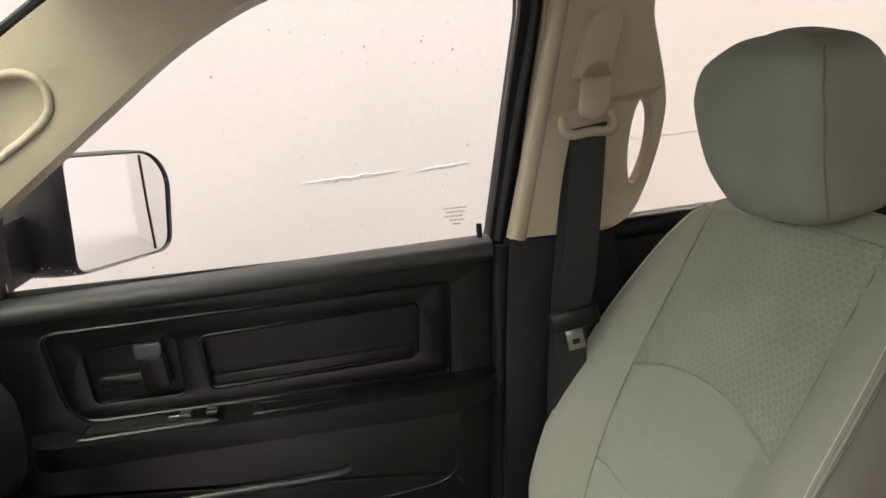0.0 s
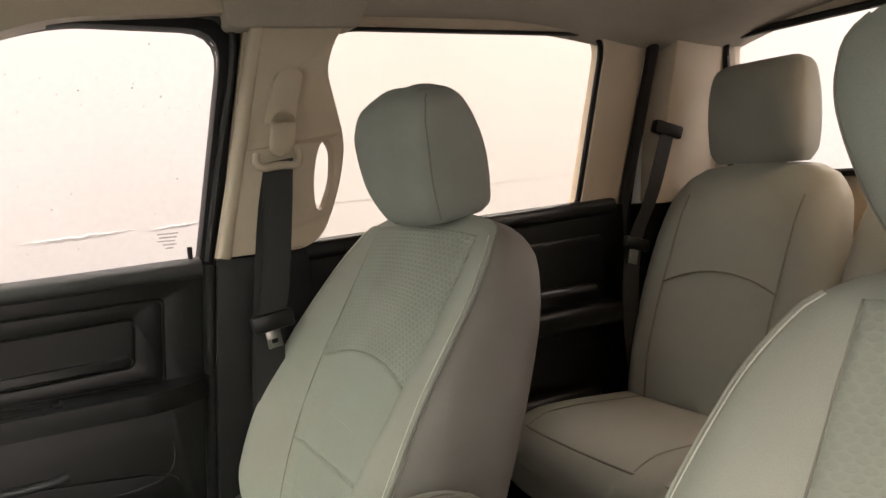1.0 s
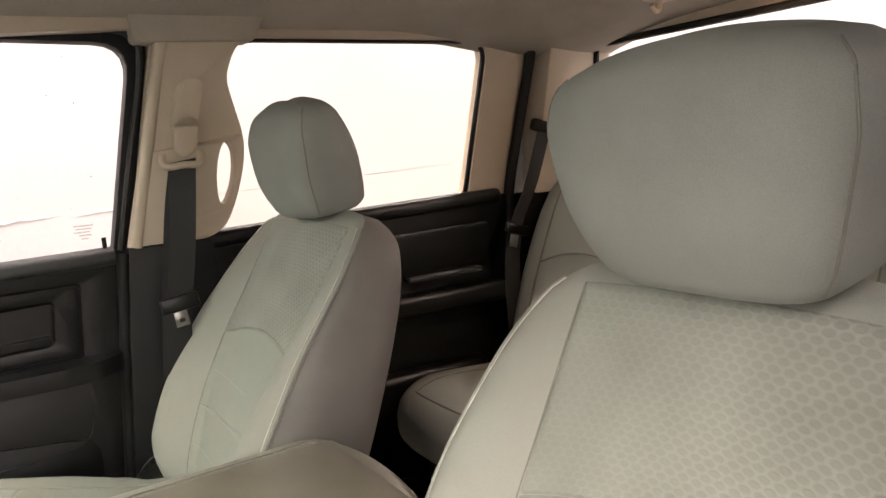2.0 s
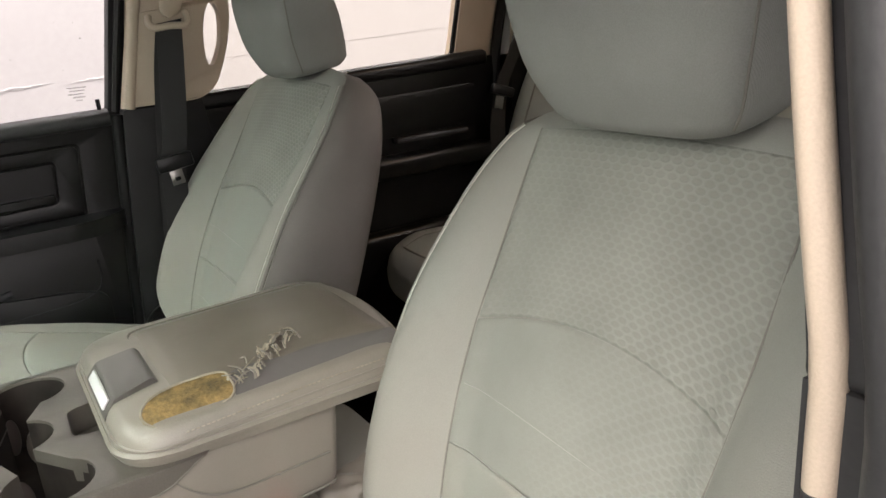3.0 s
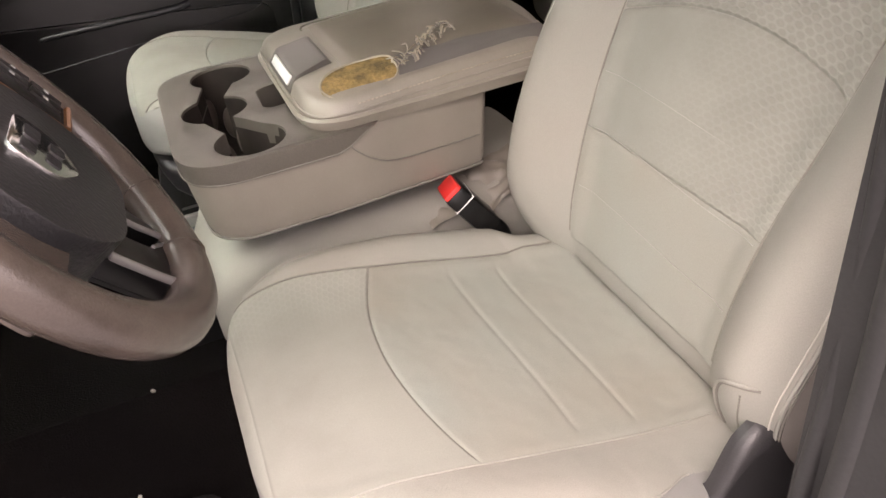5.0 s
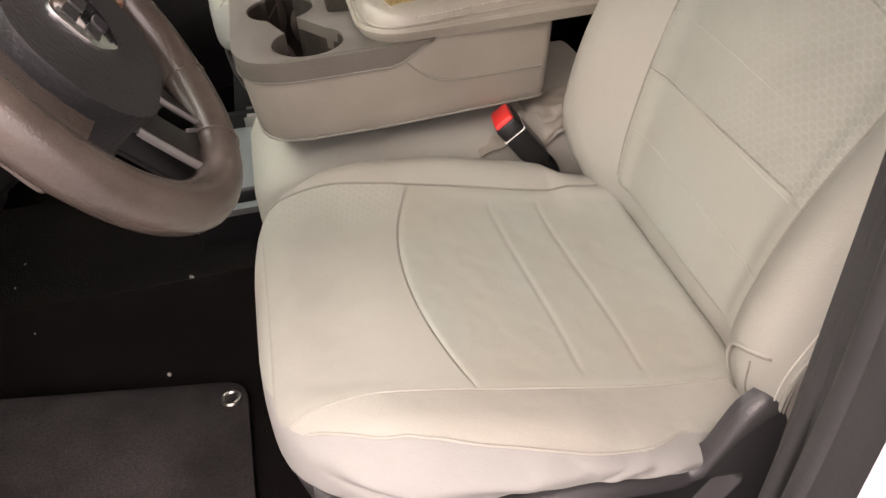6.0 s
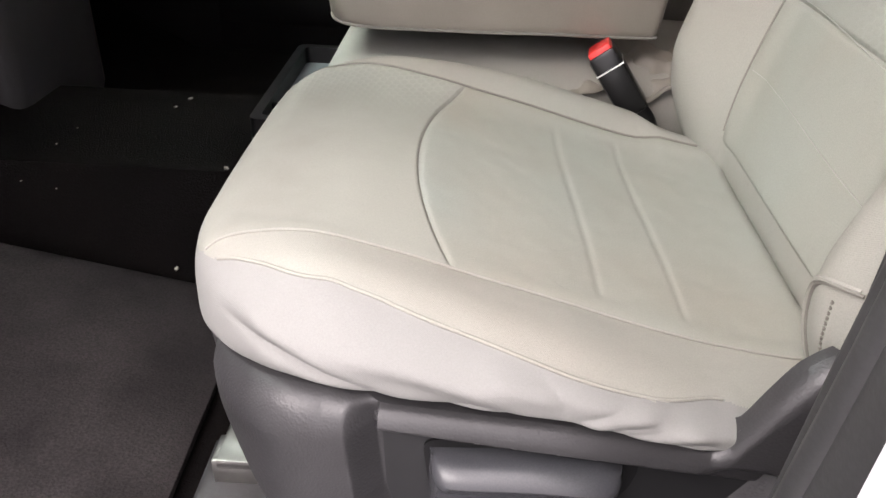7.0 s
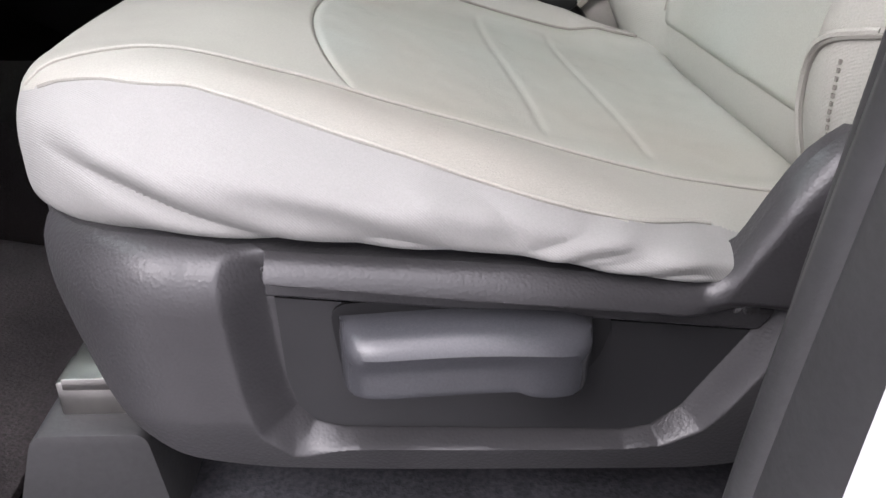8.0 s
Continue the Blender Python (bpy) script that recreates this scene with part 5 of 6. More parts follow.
def other_pillars():
    s = 1
    c = link("c_pillar_trim", plate(rounded([(0.965, 0.70), (1.16, 0.70), (1.18, 1.10), (0.99, 1.10)], 0.01), [], side(s, 0.075), side(s, 0.0), r=0.006), TAN)
    built(c, "tan plastic rear pillar trim", "pillar trim")
    built(link("c_pillar_trim", plate(rounded([(0.965, 0.70), (1.16, 0.70), (1.18, 1.10), (0.99, 1.10)], 0.01), [], side(-1, 0.075), side(-1, 0.0), r=0.006), TAN), "tan plastic rear pillar trim", "pillar trim")
    for sg in (1, -1):
        low = link("c_pillar_lower", plate(rounded([(0.90, 0.0), (1.17, 0.0), (1.17, 0.702), (0.94, 0.702)], 0.01), [], side(sg, 0.07), side(sg, 0.0), r=0.006), BLACK)
        built(low, "black plastic lower rear trim", "pillar trim")
    # driver's windscreen pillar slopes from the dashboard to the roof
    path = spline([(-0.98, 0, 0.66), (-0.74, 0, 0.86), (-0.52, 0, 1.0), (-0.36, 0, 1.075), (-0.15, 0, 1.105), (0.1, 0, 1.11)], 8)
    rings = []
    for i, p in enumerate(path):
        w = lerp(p.x, [(-0.98, 0.05), (-0.5, 0.048), (-0.2, 0.03), (0.1, 0.02)])
        rings.append([(p.x - w * 0.55 * a, YC - (wall_y(p.z + w * 1.05 * a) - 0.035 + 0.04 * b), p.z + w * 1.05 * a) for a, b in (sup(2 * math.pi * k / 20, 2.8) for k in range(20))])
    built(link("a_pillar_trim", loft(rings), TAN), "tan plastic windscreen pillar trim", "pillar trim")
    # passenger's pillar: a broad tan panel with an oval hand grip moulded into it
    outer = rounded([(-0.97, 0.57), (-0.79, 0.690), (-0.622, 0.806), (-0.505, 0.892), (-0.392, 0.976), (-0.30, 1.026), (-0.18, 1.062), (0.06, 1.074), (0.06, 1.15), (-0.33, 1.15), (-0.50, 1.052), (-0.62, 0.976), (-0.97, 0.75)], [0, 0.05, 0.05, 0.05, 0.04, 0.05, 0.05, 0, 0, 0.05, 0.08, 0.08, 0])
    bowl = lambda u, v: 0.058
    grip = smooth_loop([(-0.545, 0.915), (-0.545, 0.948), (-0.572, 0.962), (-0.61, 0.952), (-0.67, 0.912), (-0.72, 0.86), (-0.725, 0.825), (-0.69, 0.818), (-0.62, 0.86), (-0.575, 0.888)], 5)
    crown = lambda u, v: (u, YC + wall_y(v) - bowl(u, v), v)
    trim = link("a_pillar_trim", plate(outer, [grip], crown, side(1, -0.005), r=0.012, seg=4), TAN)
    built(trim, "tan plastic windscreen pillar trim with an oval hand grip", "pillar trim")
    part("grip_rim", tube([Vector(crown(u, v)) + Vector((0, 0.001, 0)) for u, v in grip], 0.006, 10, closed=True), TAN, trim)
    hollow = []
    for k, d in ((1.02, 0.012), (0.92, 0.045), (0.6, 0.06), (0.2, 0.062)):
        hollow.append([(-0.63 + (u + 0.63) * k, YC + wall_y(v) - bowl(u, v) + d * 0.75, 0.89 + (v - 0.89) * k) for u, v in grip])
    part("grip_hollow", loft(hollow), TAN, trim)
    part("pillar_seal", tube([Vector(crown(u, v)) + Vector((-0.004, 0.01, 0.006)) for u, v in spline_xz([(-0.97, 0.75), (-0.62, 0.976), (-0.50, 1.052), (-0.35, 1.14)])], 0.007, 8), RUBBER, trim)


other_pillars()


def back_wall():
    f = lambda x: (lambda u, v: (x - 0.10 * max(0, v - 0.75), u, v))
    outer = rounded([(YC - 0.76, 0.0), (YC + 0.76, 0.0), (YC + 0.70, 1.14), (YC - 0.70, 1.14)], 0.0)
    hole = rounded([(YC - 0.66, 0.745), (YC + 0.66, 0.745), (YC + 0.635, 1.045), (YC - 0.635, 1.045)], 0.03)
    w = link("wall_rear", plate(outer, [hole], f(1.16), f(1.2), r=0.006), TAN)
    built(w, "tan rear cab wall round the back window", "wall")
    part("window_seal", tube([(1.155 - 0.10 * max(0, v - 0.75), u, v) for u, v in hole], 0.008, closed=True), RUBBER, w)
    pane = part("window_pane", plate(hole, [], f(1.18), f(1.184)), GLASS, w)


back_wall()


def front_end():
    dash = thing("dashboard", "dark charcoal plastic dashboard across the cab", "dashboard")
    part("upper", loft([[(-1.0 + 0.20 * a + (0.04 if a > 0 else 0), y, 0.60 + 0.125 * b) for a, b in (sup(2 * math.pi * k / 28, 3.0) for k in range(28))] for y in (YC - 0.73, YC - 0.7, YC - 0.3, YC, YC + 0.4, YC + 0.69, YC + 0.725)]), SHIELD, dash)
    part("glove_box", loft([[(-0.795 + k * 0.185 * a, y, 0.545 + k * 0.098 * b) for a, b in even(3.4, 40, 0.6)] for y, k in ((YC + 0.30, 0.9), (YC + 0.315, 1.0), (YC + 0.60, 1.0), (YC + 0.612, 0.96), (YC + 0.618, 0.9))]), TRIM, dash)
    part("knee_panel", plate(rounded([(YC - 0.72, 0.24), (YC + 0.72, 0.24), (YC + 0.72, 0.56), (YC - 0.72, 0.56)], 0.02), [], lambda u, v: (-0.80 - 0.25 * (0.56 - v), u, v), lambda u, v: (-0.95, u, v), r=0.01), GREYTRIM, dash)
    part("centre_panel", box(-1.0, -0.79, YC + 0.02, YC + 0.30, 0.05, 0.6, 0.03, 3), SHIELD, dash)
    part("end_cap", plate(rounded([(-1.1, 0.30), (-0.80, 0.30), (-0.715, 0.52), (-0.73, 0.68), (-1.1, 0.70)], [0, 0.05, 0.04, 0.05, 0]), [], side(1, 0.055), side(1, 0.12), r=0.008), SHIELD, dash)
    kick = plate(rounded([(-1.15, -0.04), (-0.70, -0.04), (-0.70, 0.66), (-1.15, 0.62)], 0.01), [], side(1, 0.03), side(1, 0.0))
    built(link("kick_panel", kick, BLACK), "black plastic kick panel in the footwell", "trim")
    fire = link("firewall", plate([(YC - 0.74, 0.0), (YC + 0.74, 0.0), (YC + 0.74, 0.7), (YC - 0.74, 0.7)], [], lambda u, v: (-1.14, u, v), lambda u, v: (-1.18, u, v)), BLACK)
    built(fire, "black carpeted firewall in front of the footwells", "wall")
    ws = link("windscreen", plate(rounded([(YC - 0.72, 0), (YC + 0.72, 0), (YC + 0.62, 1), (YC - 0.62, 1)], 0.03), [], lambda u, v: (-1.14 + 0.64 * v, u, 0.70 + 0.43 * v), lambda u, v: (-1.142 + 0.64 * v, u, 0.705 + 0.43 * v)), GREENGLASS)
    built(ws, "clear windscreen", "windscreen")
    hood = box(-2.3, -1.18, YC - 0.85, YC + 0.85, 0.3, 0.62, 0.08, 4)
    built(link("bonnet", hood, PAINT), "white painted bonnet", "bonnet")


front_end()


# ---- steering wheel ----
def steering_wheel():
    hub = Vector((-0.427, -0.305, 0.57))
    tilt = radians(31)
    ob = thing("steering_wheel", "worn brown-black leather steering wheel with satin spokes", "steering wheel")
    m = Matrix.Translation(hub) @ Matrix.Rotation(-tilt, 4, "Y") @ Matrix.Rotation(radians(90), 4, "Y") @ Matrix.Rotation(radians(90), 4, "Z")
    # in the wheel's own plane: x across, y up, z to the driver
    R, r = 0.1555, 0.0195
    rings = []
    for i in range(96):
        a = 2 * math.pi * i / 96
        rings.append([m @ Vector(((R + 1.05 * r * math.cos(b)) * math.cos(a), (R + 1.05 * r * math.cos(b)) * math.sin(a), r * math.sin(b))) for b in (2 * math.pi * k / 16 for k in range(16))])
    part("rim", loft(rings + rings[:1], cap=False), LEATHER, ob)
    for a in (-46, -76, 20, 160):
        c, s = math.cos(radians(a)), math.sin(radians(a))
        pts = [m @ Vector(((R + 1.09 * r * math.cos(b)) * c, (R + 1.09 * r * math.cos(b)) * s, 1.04 * r * math.sin(b))) for b in (2 * math.pi * k / 18 for k in range(18))]
        part("rim_stitch", tube(pts, 0.0008, 5, closed=True), LEATHER, ob)
    pad_out = rounded([(-0.10, 0.03), (-0.062, 0.062), (0.062, 0.062), (0.088, 0.03), (0.094, -0.036), (0.052, -0.082), (-0.052, -0.082), (-0.098, -0.036)], 0.03)
    pad = part("horn_pad", plate(pad_out, [], lambda u, v: m @ Vector((u * 0.94, v * 0.94, 0.016)), lambda u, v: m @ Vector((u, v, -0.04)), r=0.014, seg=5), HORN, ob, "black grained horn cover")
    oval = rounded([(-0.03, 0.024), (0.036, 0.022), (0.034, -0.014), (0.006, -0.036), (-0.026, -0.018)], 0.012)
    emblem = part("emblem", plate(oval, [], lambda u, v: m @ Vector((u, v, 0.0185)), lambda u, v: m @ Vector((u, v, 0.008)), r=0.002), CHROME, pad, "chrome badge")
    for x0, x1, y0, y1 in ((-0.018, 0.0, 0.014, 0.002), (0.006, 0.026, 0.013, 0.0), (-0.014, 0.001, -0.006, -0.018), (0.007, 0.022, -0.008, -0.02)):
        part("emblem_inlay", plate(rounded([(x0, y0), (x1, y0), (x1, y1), (x0, y1)], 0.003), [], lambda u, v: m @ Vector((u, v, 0.0195)), lambda u, v: m @ Vector((u, v, 0.0155))), HORN, emblem)
    for sx in (-1, 1):
        spoke = part("spoke", plate(rounded([(sx * 0.06, 0.046), (sx * 0.158, 0.054), (sx * 0.16, -0.036), (sx * 0.065, -0.04)], 0.012), [], lambda u, v: m @ Vector((u, v, 0.002)), lambda u, v: m @ Vector((u, v, -0.022)), r=0.006, seg=3), LEATHER, ob)
        if sx < 0:
            continue
        pod = [(0.080, 0.046), (0.152, 0.046), (0.154, -0.026), (0.090, -0.028)]
        part("pod_trim", tube([m @ Vector((u, v, 0.012)) for u, v in rounded(pod, 0.008)], 0.0035, 8, closed=True), COPPER, spoke, "copper-brown switch surround")
        part("switch_bezel", plate(rounded(pod, 0.007), [], lambda u, v: m @ Vector((u, v, 0.012)), lambda u, v: m @ Vector((u, v, -0.004))), RUBBER, spoke)
        for i in range(2):
            for j in range(2):
                x, y = 0.123 + 0.0165 * i, 0.026 - 0.031 * j
                button = part("button", plate(rounded([(x - 0.0072, y + 0.014), (x + 0.0072, y + 0.014), (x + 0.0072, y - 0.014), (x - 0.0072, y - 0.014)], 0.002), [], lambda u, v: m @ Vector((u, v, 0.0145)), lambda u, v: m @ Vector((u, v, 0.008)), r=0.0008), BLACK, spoke)
                part("marking", plate([(x - 0.0022, y + 0.003), (x + 0.0022, y + 0.003), (x + 0.0022, y - 0.0015), (x - 0.0022, y - 0.0015)], [], lambda u, v: m @ Vector((u, v, 0.0149)), lambda u, v: m @ Vector((u, v, 0.014))), WHITE, button)
        part("button", plate(rounded([(0.087, 0.038), (0.110, 0.039), (0.111, -0.019), (0.094, -0.02)], 0.003), [], lambda u, v: m @ Vector((u, v, 0.0145)), lambda u, v: m @ Vector((u, v, 0.008)), r=0.001), BLACK, spoke)
    # the bottom spoke: a dark web with a cut-out between two bright moulded edges
    web = rounded([(-0.056, -0.068), (0.052, -0.068), (0.060, -0.140), (0.050, -0.150), (-0.014, -0.152), (-0.024, -0.146)], [0.004, 0.004, 0.01, 0.008, 0.008, 0.008])
    gap = rounded([(0.002, -0.088), (0.025, -0.092), (0.044, -0.130), (0.016, -0.118)], 0.006)
    lower = part("lower_spoke", plate(web, [gap], lambda u, v: m @ Vector((u, v, -0.001)), lambda u, v: m @ Vector((u, v, -0.018)), r=0.004, seg=3), BLACK, ob, "satin black bottom spoke")
    part("spoke_back", plate(web, [], lambda u, v: m @ Vector((u, v, -0.0185)), lambda u, v: m @ Vector((u, v, -0.022))), RUBBER, lower)
    for pts, r in (([(0.027, -0.084), (0.030, -0.096), (0.042, -0.120), (0.049, -0.134)], 0.0030), ([(0.049, -0.134), (0.042, -0.135), (0.030, -0.127), (0.018, -0.119)], 0.0018), ([(-0.049, -0.072), (-0.044, -0.086), (-0.030, -0.118), (-0.018, -0.143)], 0.0042)):
        part("spoke_edge", tube([m @ Vector((p.x, p.y, 0.0)) for p in spline([(*q, 0) for q in pts], 6)], r, 10), SILVER, lower, "bright satin moulded edge")
    part("spoke_trim", tube([m @ Vector((p.x, p.y, 0.002)) for p in spline([(0.054, -0.136, 0), (0.046, -0.147, 0), (0.028, -0.151, 0), (0.014, -0.151, 0)], 5)], 0.0035, 8), COPPER, lower, "copper-brown trim end")
    col = [[Vector(hub) + (m.to_3x3() @ Vector((rr * math.cos(2 * math.pi * k / 20), rr * math.sin(2 * math.pi * k / 20), -d))) for k in range(20)] for rr, d in ((0.05, 0.045), (0.055, 0.08), (0.065, 0.2), (0.06, 0.42))]
    part("column", loft(col), BLACK, ob)


steering_wheel()


# ---- belts and buckles ----
def belts():
    yw = YC + wall_y(0.7)
    ob = thing("seat_belt", "black front seat belt hanging down the pillar", "seat belt", "seat belts")
    top = Vector((0.115, 0.728, 0.842))
    part("webbing", ribbon(spline([top, (0.106, 0.732, 0.75), (0.093, 0.738, 0.64), (0.082, 0.742, 0.585), (0.075, 0.745, 0.50), (0.07, 0.75, 0.30)], 6), (1, -0.15, 0.15), 0.047), BELT, ob)
    part("webbing_return", ribbon(spline([top, (0.10, 0.748, 0.75), (0.08, 0.752, 0.60), (0.065, 0.752, 0.45), (0.05, 0.75, 0.2)], 6), (1, -0.1, 0.15), 0.047), BELT, ob)
    guide = part("belt_guide", tube(spline([(0.083, 0.735, 0.853), (0.08, 0.728, 0.84), (0.09, 0.724, 0.832), (0.115, 0.724, 0.834), (0.142, 0.724, 0.834), (0.151, 0.73, 0.845), (0.15, 0.738, 0.857)], 6), 0.0065, 10), TAN, ob, "tan belt guide loop")
    part("tongue_grip", box(-0.034, 0.034, -0.008, 0.008, -0.014, 0.014, 0.005, m=pose(0.082, 0.733, 0.587, 0, -8, -4)), BLACK, ob)
    part("tongue", box(-0.012, 0.012, -0.0015, 0.0015, -0.028, 0.0, 0.001, m=pose(0.08, 0.732, 0.572, 0, -8, -4)), STEEL, ob)
    part("tongue_hole", box(-0.005, 0.005, -0.002, 0.002, -0.02, -0.013, 0.0005, m=pose(0.08, 0.7315, 0.572, 0, -8, -4)), RUBBER, ob)
    rear = thing("seat_belt", "black rear seat belt from a slot in the pillar", "seat belt", "seat belts")
    part("webbing", ribbon(spline([(0.985, 0.775, 0.852), (0.975, 0.768, 0.84), (0.93, 0.772, 0.72), (0.885, 0.78, 0.625), (0.87, 0.785, 0.5), (0.88, 0.79, 0.3)], 6), (1, 0.0, 0.3), 0.047), BELT, rear)
    part("belt_slot", box(-0.034, 0.034, -0.012, 0.012, -0.014, 0.014, 0.005, m=pose(0.985, 0.775, 0.858, 0, 18, -10)), RUBBER, rear)
    part("tongue_grip", box(-0.033, 0.033, -0.008, 0.008, -0.012, 0.012, 0.005, m=pose(0.885, 0.775, 0.622, 0, 18, 0)), BLACK, rear)
    part("tongue", box(-0.012, 0.012, -0.0015, 0.0015, -0.03, 0.0, 0.001, m=pose(0.875, 0.772, 0.61, 0, 15, 0)), STEEL, rear)
    bk = thing("seat_belt_buckle", "black seat belt buckle with a red release button", "buckle")
    m = look((-0.030, -0.066, 0.306), (0.03, -0.085, 0.225)) @ pose(0, 0, 0, 0, 0, 12)
    part("housing", box(-0.025, 0.025, -0.015, 0.015, -0.075, 0.0, 0.005, m=m), BLACK, bk)
    part("button", box(-0.0225, 0.0225, -0.0128, 0.0128, -0.016, 0.005, 0.003, m=m), RED, bk, "bright red release button")
    part("edge_line", box(-0.0256, 0.0256, -0.0156, 0.0156, -0.021, -0.0195, 0.0004, m=m), WHITE, bk)
    part("stalk", tube(spline([m @ Vector((0, 0, -0.07)), m @ Vector((0, 0, -0.1)), (0.05, -0.08, 0.14)], 5), 0.012, 10), BLACK, bk)


belts()


# ---- rear bench ----
def rear_seat():
    ob = thing("rear_bench_seat", "light grey-green cloth rear bench seat with raised headrests", "bench seat")
    def cushion(y0, hw):
        rings = []
        for i in range(29):
            t = i / 28
            x = 0.52 + 0.50 * t
            w = hw * lerp(t, [(0, 0.8), (0.06, 0.94), (0.2, 1.0), (1, 1.0)])
            top = lerp(t, [(0, 0.265), (0.05, 0.30), (0.2, 0.325), (0.6, 0.31), (1, 0.285)])
            ring = []
            for k in range(48):
                cz, cy = sup(2 * math.pi * k / 48, 4)
                hi = top + 0.012 * bell(abs(cy), 0.85, 0.15) - 0.004 * bell(abs(cy), 0.66, 0.03)
                ring.append((x, y0 + w * cy, 0.25 + (hi - 0.25) * cz if cz > 0 else 0.25 + 0.06 * cz))
            rings.append(ring)
        return loft(rings)
    def back(y0, hw):
        rings = []
        for i in range(31):
            v = i / 30
            z = 0.27 + 0.495 * v
            x = 0.89 + 0.16 * v
            w = hw * lerp(v, [(0, 0.97), (0.5, 1.0), (0.85, 0.93), (0.96, 0.78), (1.0, 0.6)])
            ring = []
            for k in range(48):
                cx, cy = sup(2 * math.pi * k / 48, 3.6)
                fr = lerp(v, [(0, 0.05), (0.3, 0.07), (0.8, 0.05), (1, 0.015)]) + 0.018 * bell(abs(cy), 0.84, 0.16) * (1 - step(v, 0.7, 1)) - 0.004 * bell(abs(cy), 0.62, 0.03)
                ring.append((x - fr * cx if cx > 0 else x - 0.03 * cx, y0 + w * cy, z + 0.01 * (1 - cy * cy) * step(v, 0.85, 1)))
            rings.append(ring)
        return loft(rings)
    for y0, hw in ((YC + 0.49, 0.225), (YC - 0.49, 0.225), (YC, 0.26)):
        part("seat_cushion", cushion(y0, hw), FABRIC, ob)
        part("backrest", back(y0, hw), FABRIC, ob)
        front = [(0.545 + 0.03 * abs(w) ** 3, y0 + 0.93 * hw * w, 0.3085 - 0.012 * abs(w) ** 4) for w in [2 * i / 30 - 1 for i in range(31)]]
        part("seam", tube(front, 0.0022), SEAM, ob)
        for s2 in (1, -1):
            part("seam", tube([(x, y0 + s2 * 0.66 * hw, lerp((x - 0.52) / 0.5, [(0, 0.265), (0.05, 0.30), (0.2, 0.325), (0.6, 0.31), (1, 0.285)]) * 0.985 + 0.0035) for x in [0.56 + 0.34 * i / 20 for i in range(21)]], 0.0016), SEAM, ob)
        for s2 in (1, -1):
            part("seam", tube([(0.89 + 0.16 * v - lerp(v, [(0, 0.05), (0.3, 0.07), (0.8, 0.05), (1, 0.015)]) - 0.003 * bell(v, 0.4, 0.5), y0 + s2 * 0.62 * hw, 0.27 + 0.495 * v) for v in [0.05 + 0.85 * i / 20 for i in range(21)]], 0.002), SEAM, ob)
        v0 = 0.55
        part("seam", tube([(0.89 + 0.16 * v - lerp(v, [(0, 0.05), (0.3, 0.07), (0.8, 0.05), (1, 0.015)]) - 0.004, y0 + hw * 0.62 * w, 0.27 + 0.495 * v) for w, v in [(2 * i / 20 - 1, v0 + 0.06 * (1 - (2 * i / 20 - 1) ** 2)) for i in range(21)]], 0.002), SEAM, ob)
    for y0 in (YC + 0.49, YC - 0.49):
        rings = []
        for i in range(21):
            v = i / 20
            hw = 0.118 * lerp(v, [(0, 0.86), (0.1, 0.96), (0.4, 1.0), (0.85, 0.95), (0.96, 0.86), (1, 0.7)])
            d = lerp(v, [(0, 0.025), (0.15, 0.042), (0.6, 0.045), (0.93, 0.03), (1, 0.012)])
            rings.append([(1.055 + 0.01 * v + d * c, y0 + hw * s2, 0.775 + 0.2 * v) for c, s2 in (sup(2 * math.pi * k / 40, 4) for k in range(40))])
        part("headrest", loft(rings), REST, ob, "grey padded headrest, darkened for shade")
        for d in (-0.05, 0.05):
            part("headrest_post", tube([(1.062, y0 + d, 0.74), (1.062, y0 + d, 0.79)], 0.006, 8), STEEL, ob)
    part("base", box(0.60, 1.12, YC - 0.70, YC + 0.70, 0.0, 0.20, 0.02), BLACK, ob)


rear_seat()


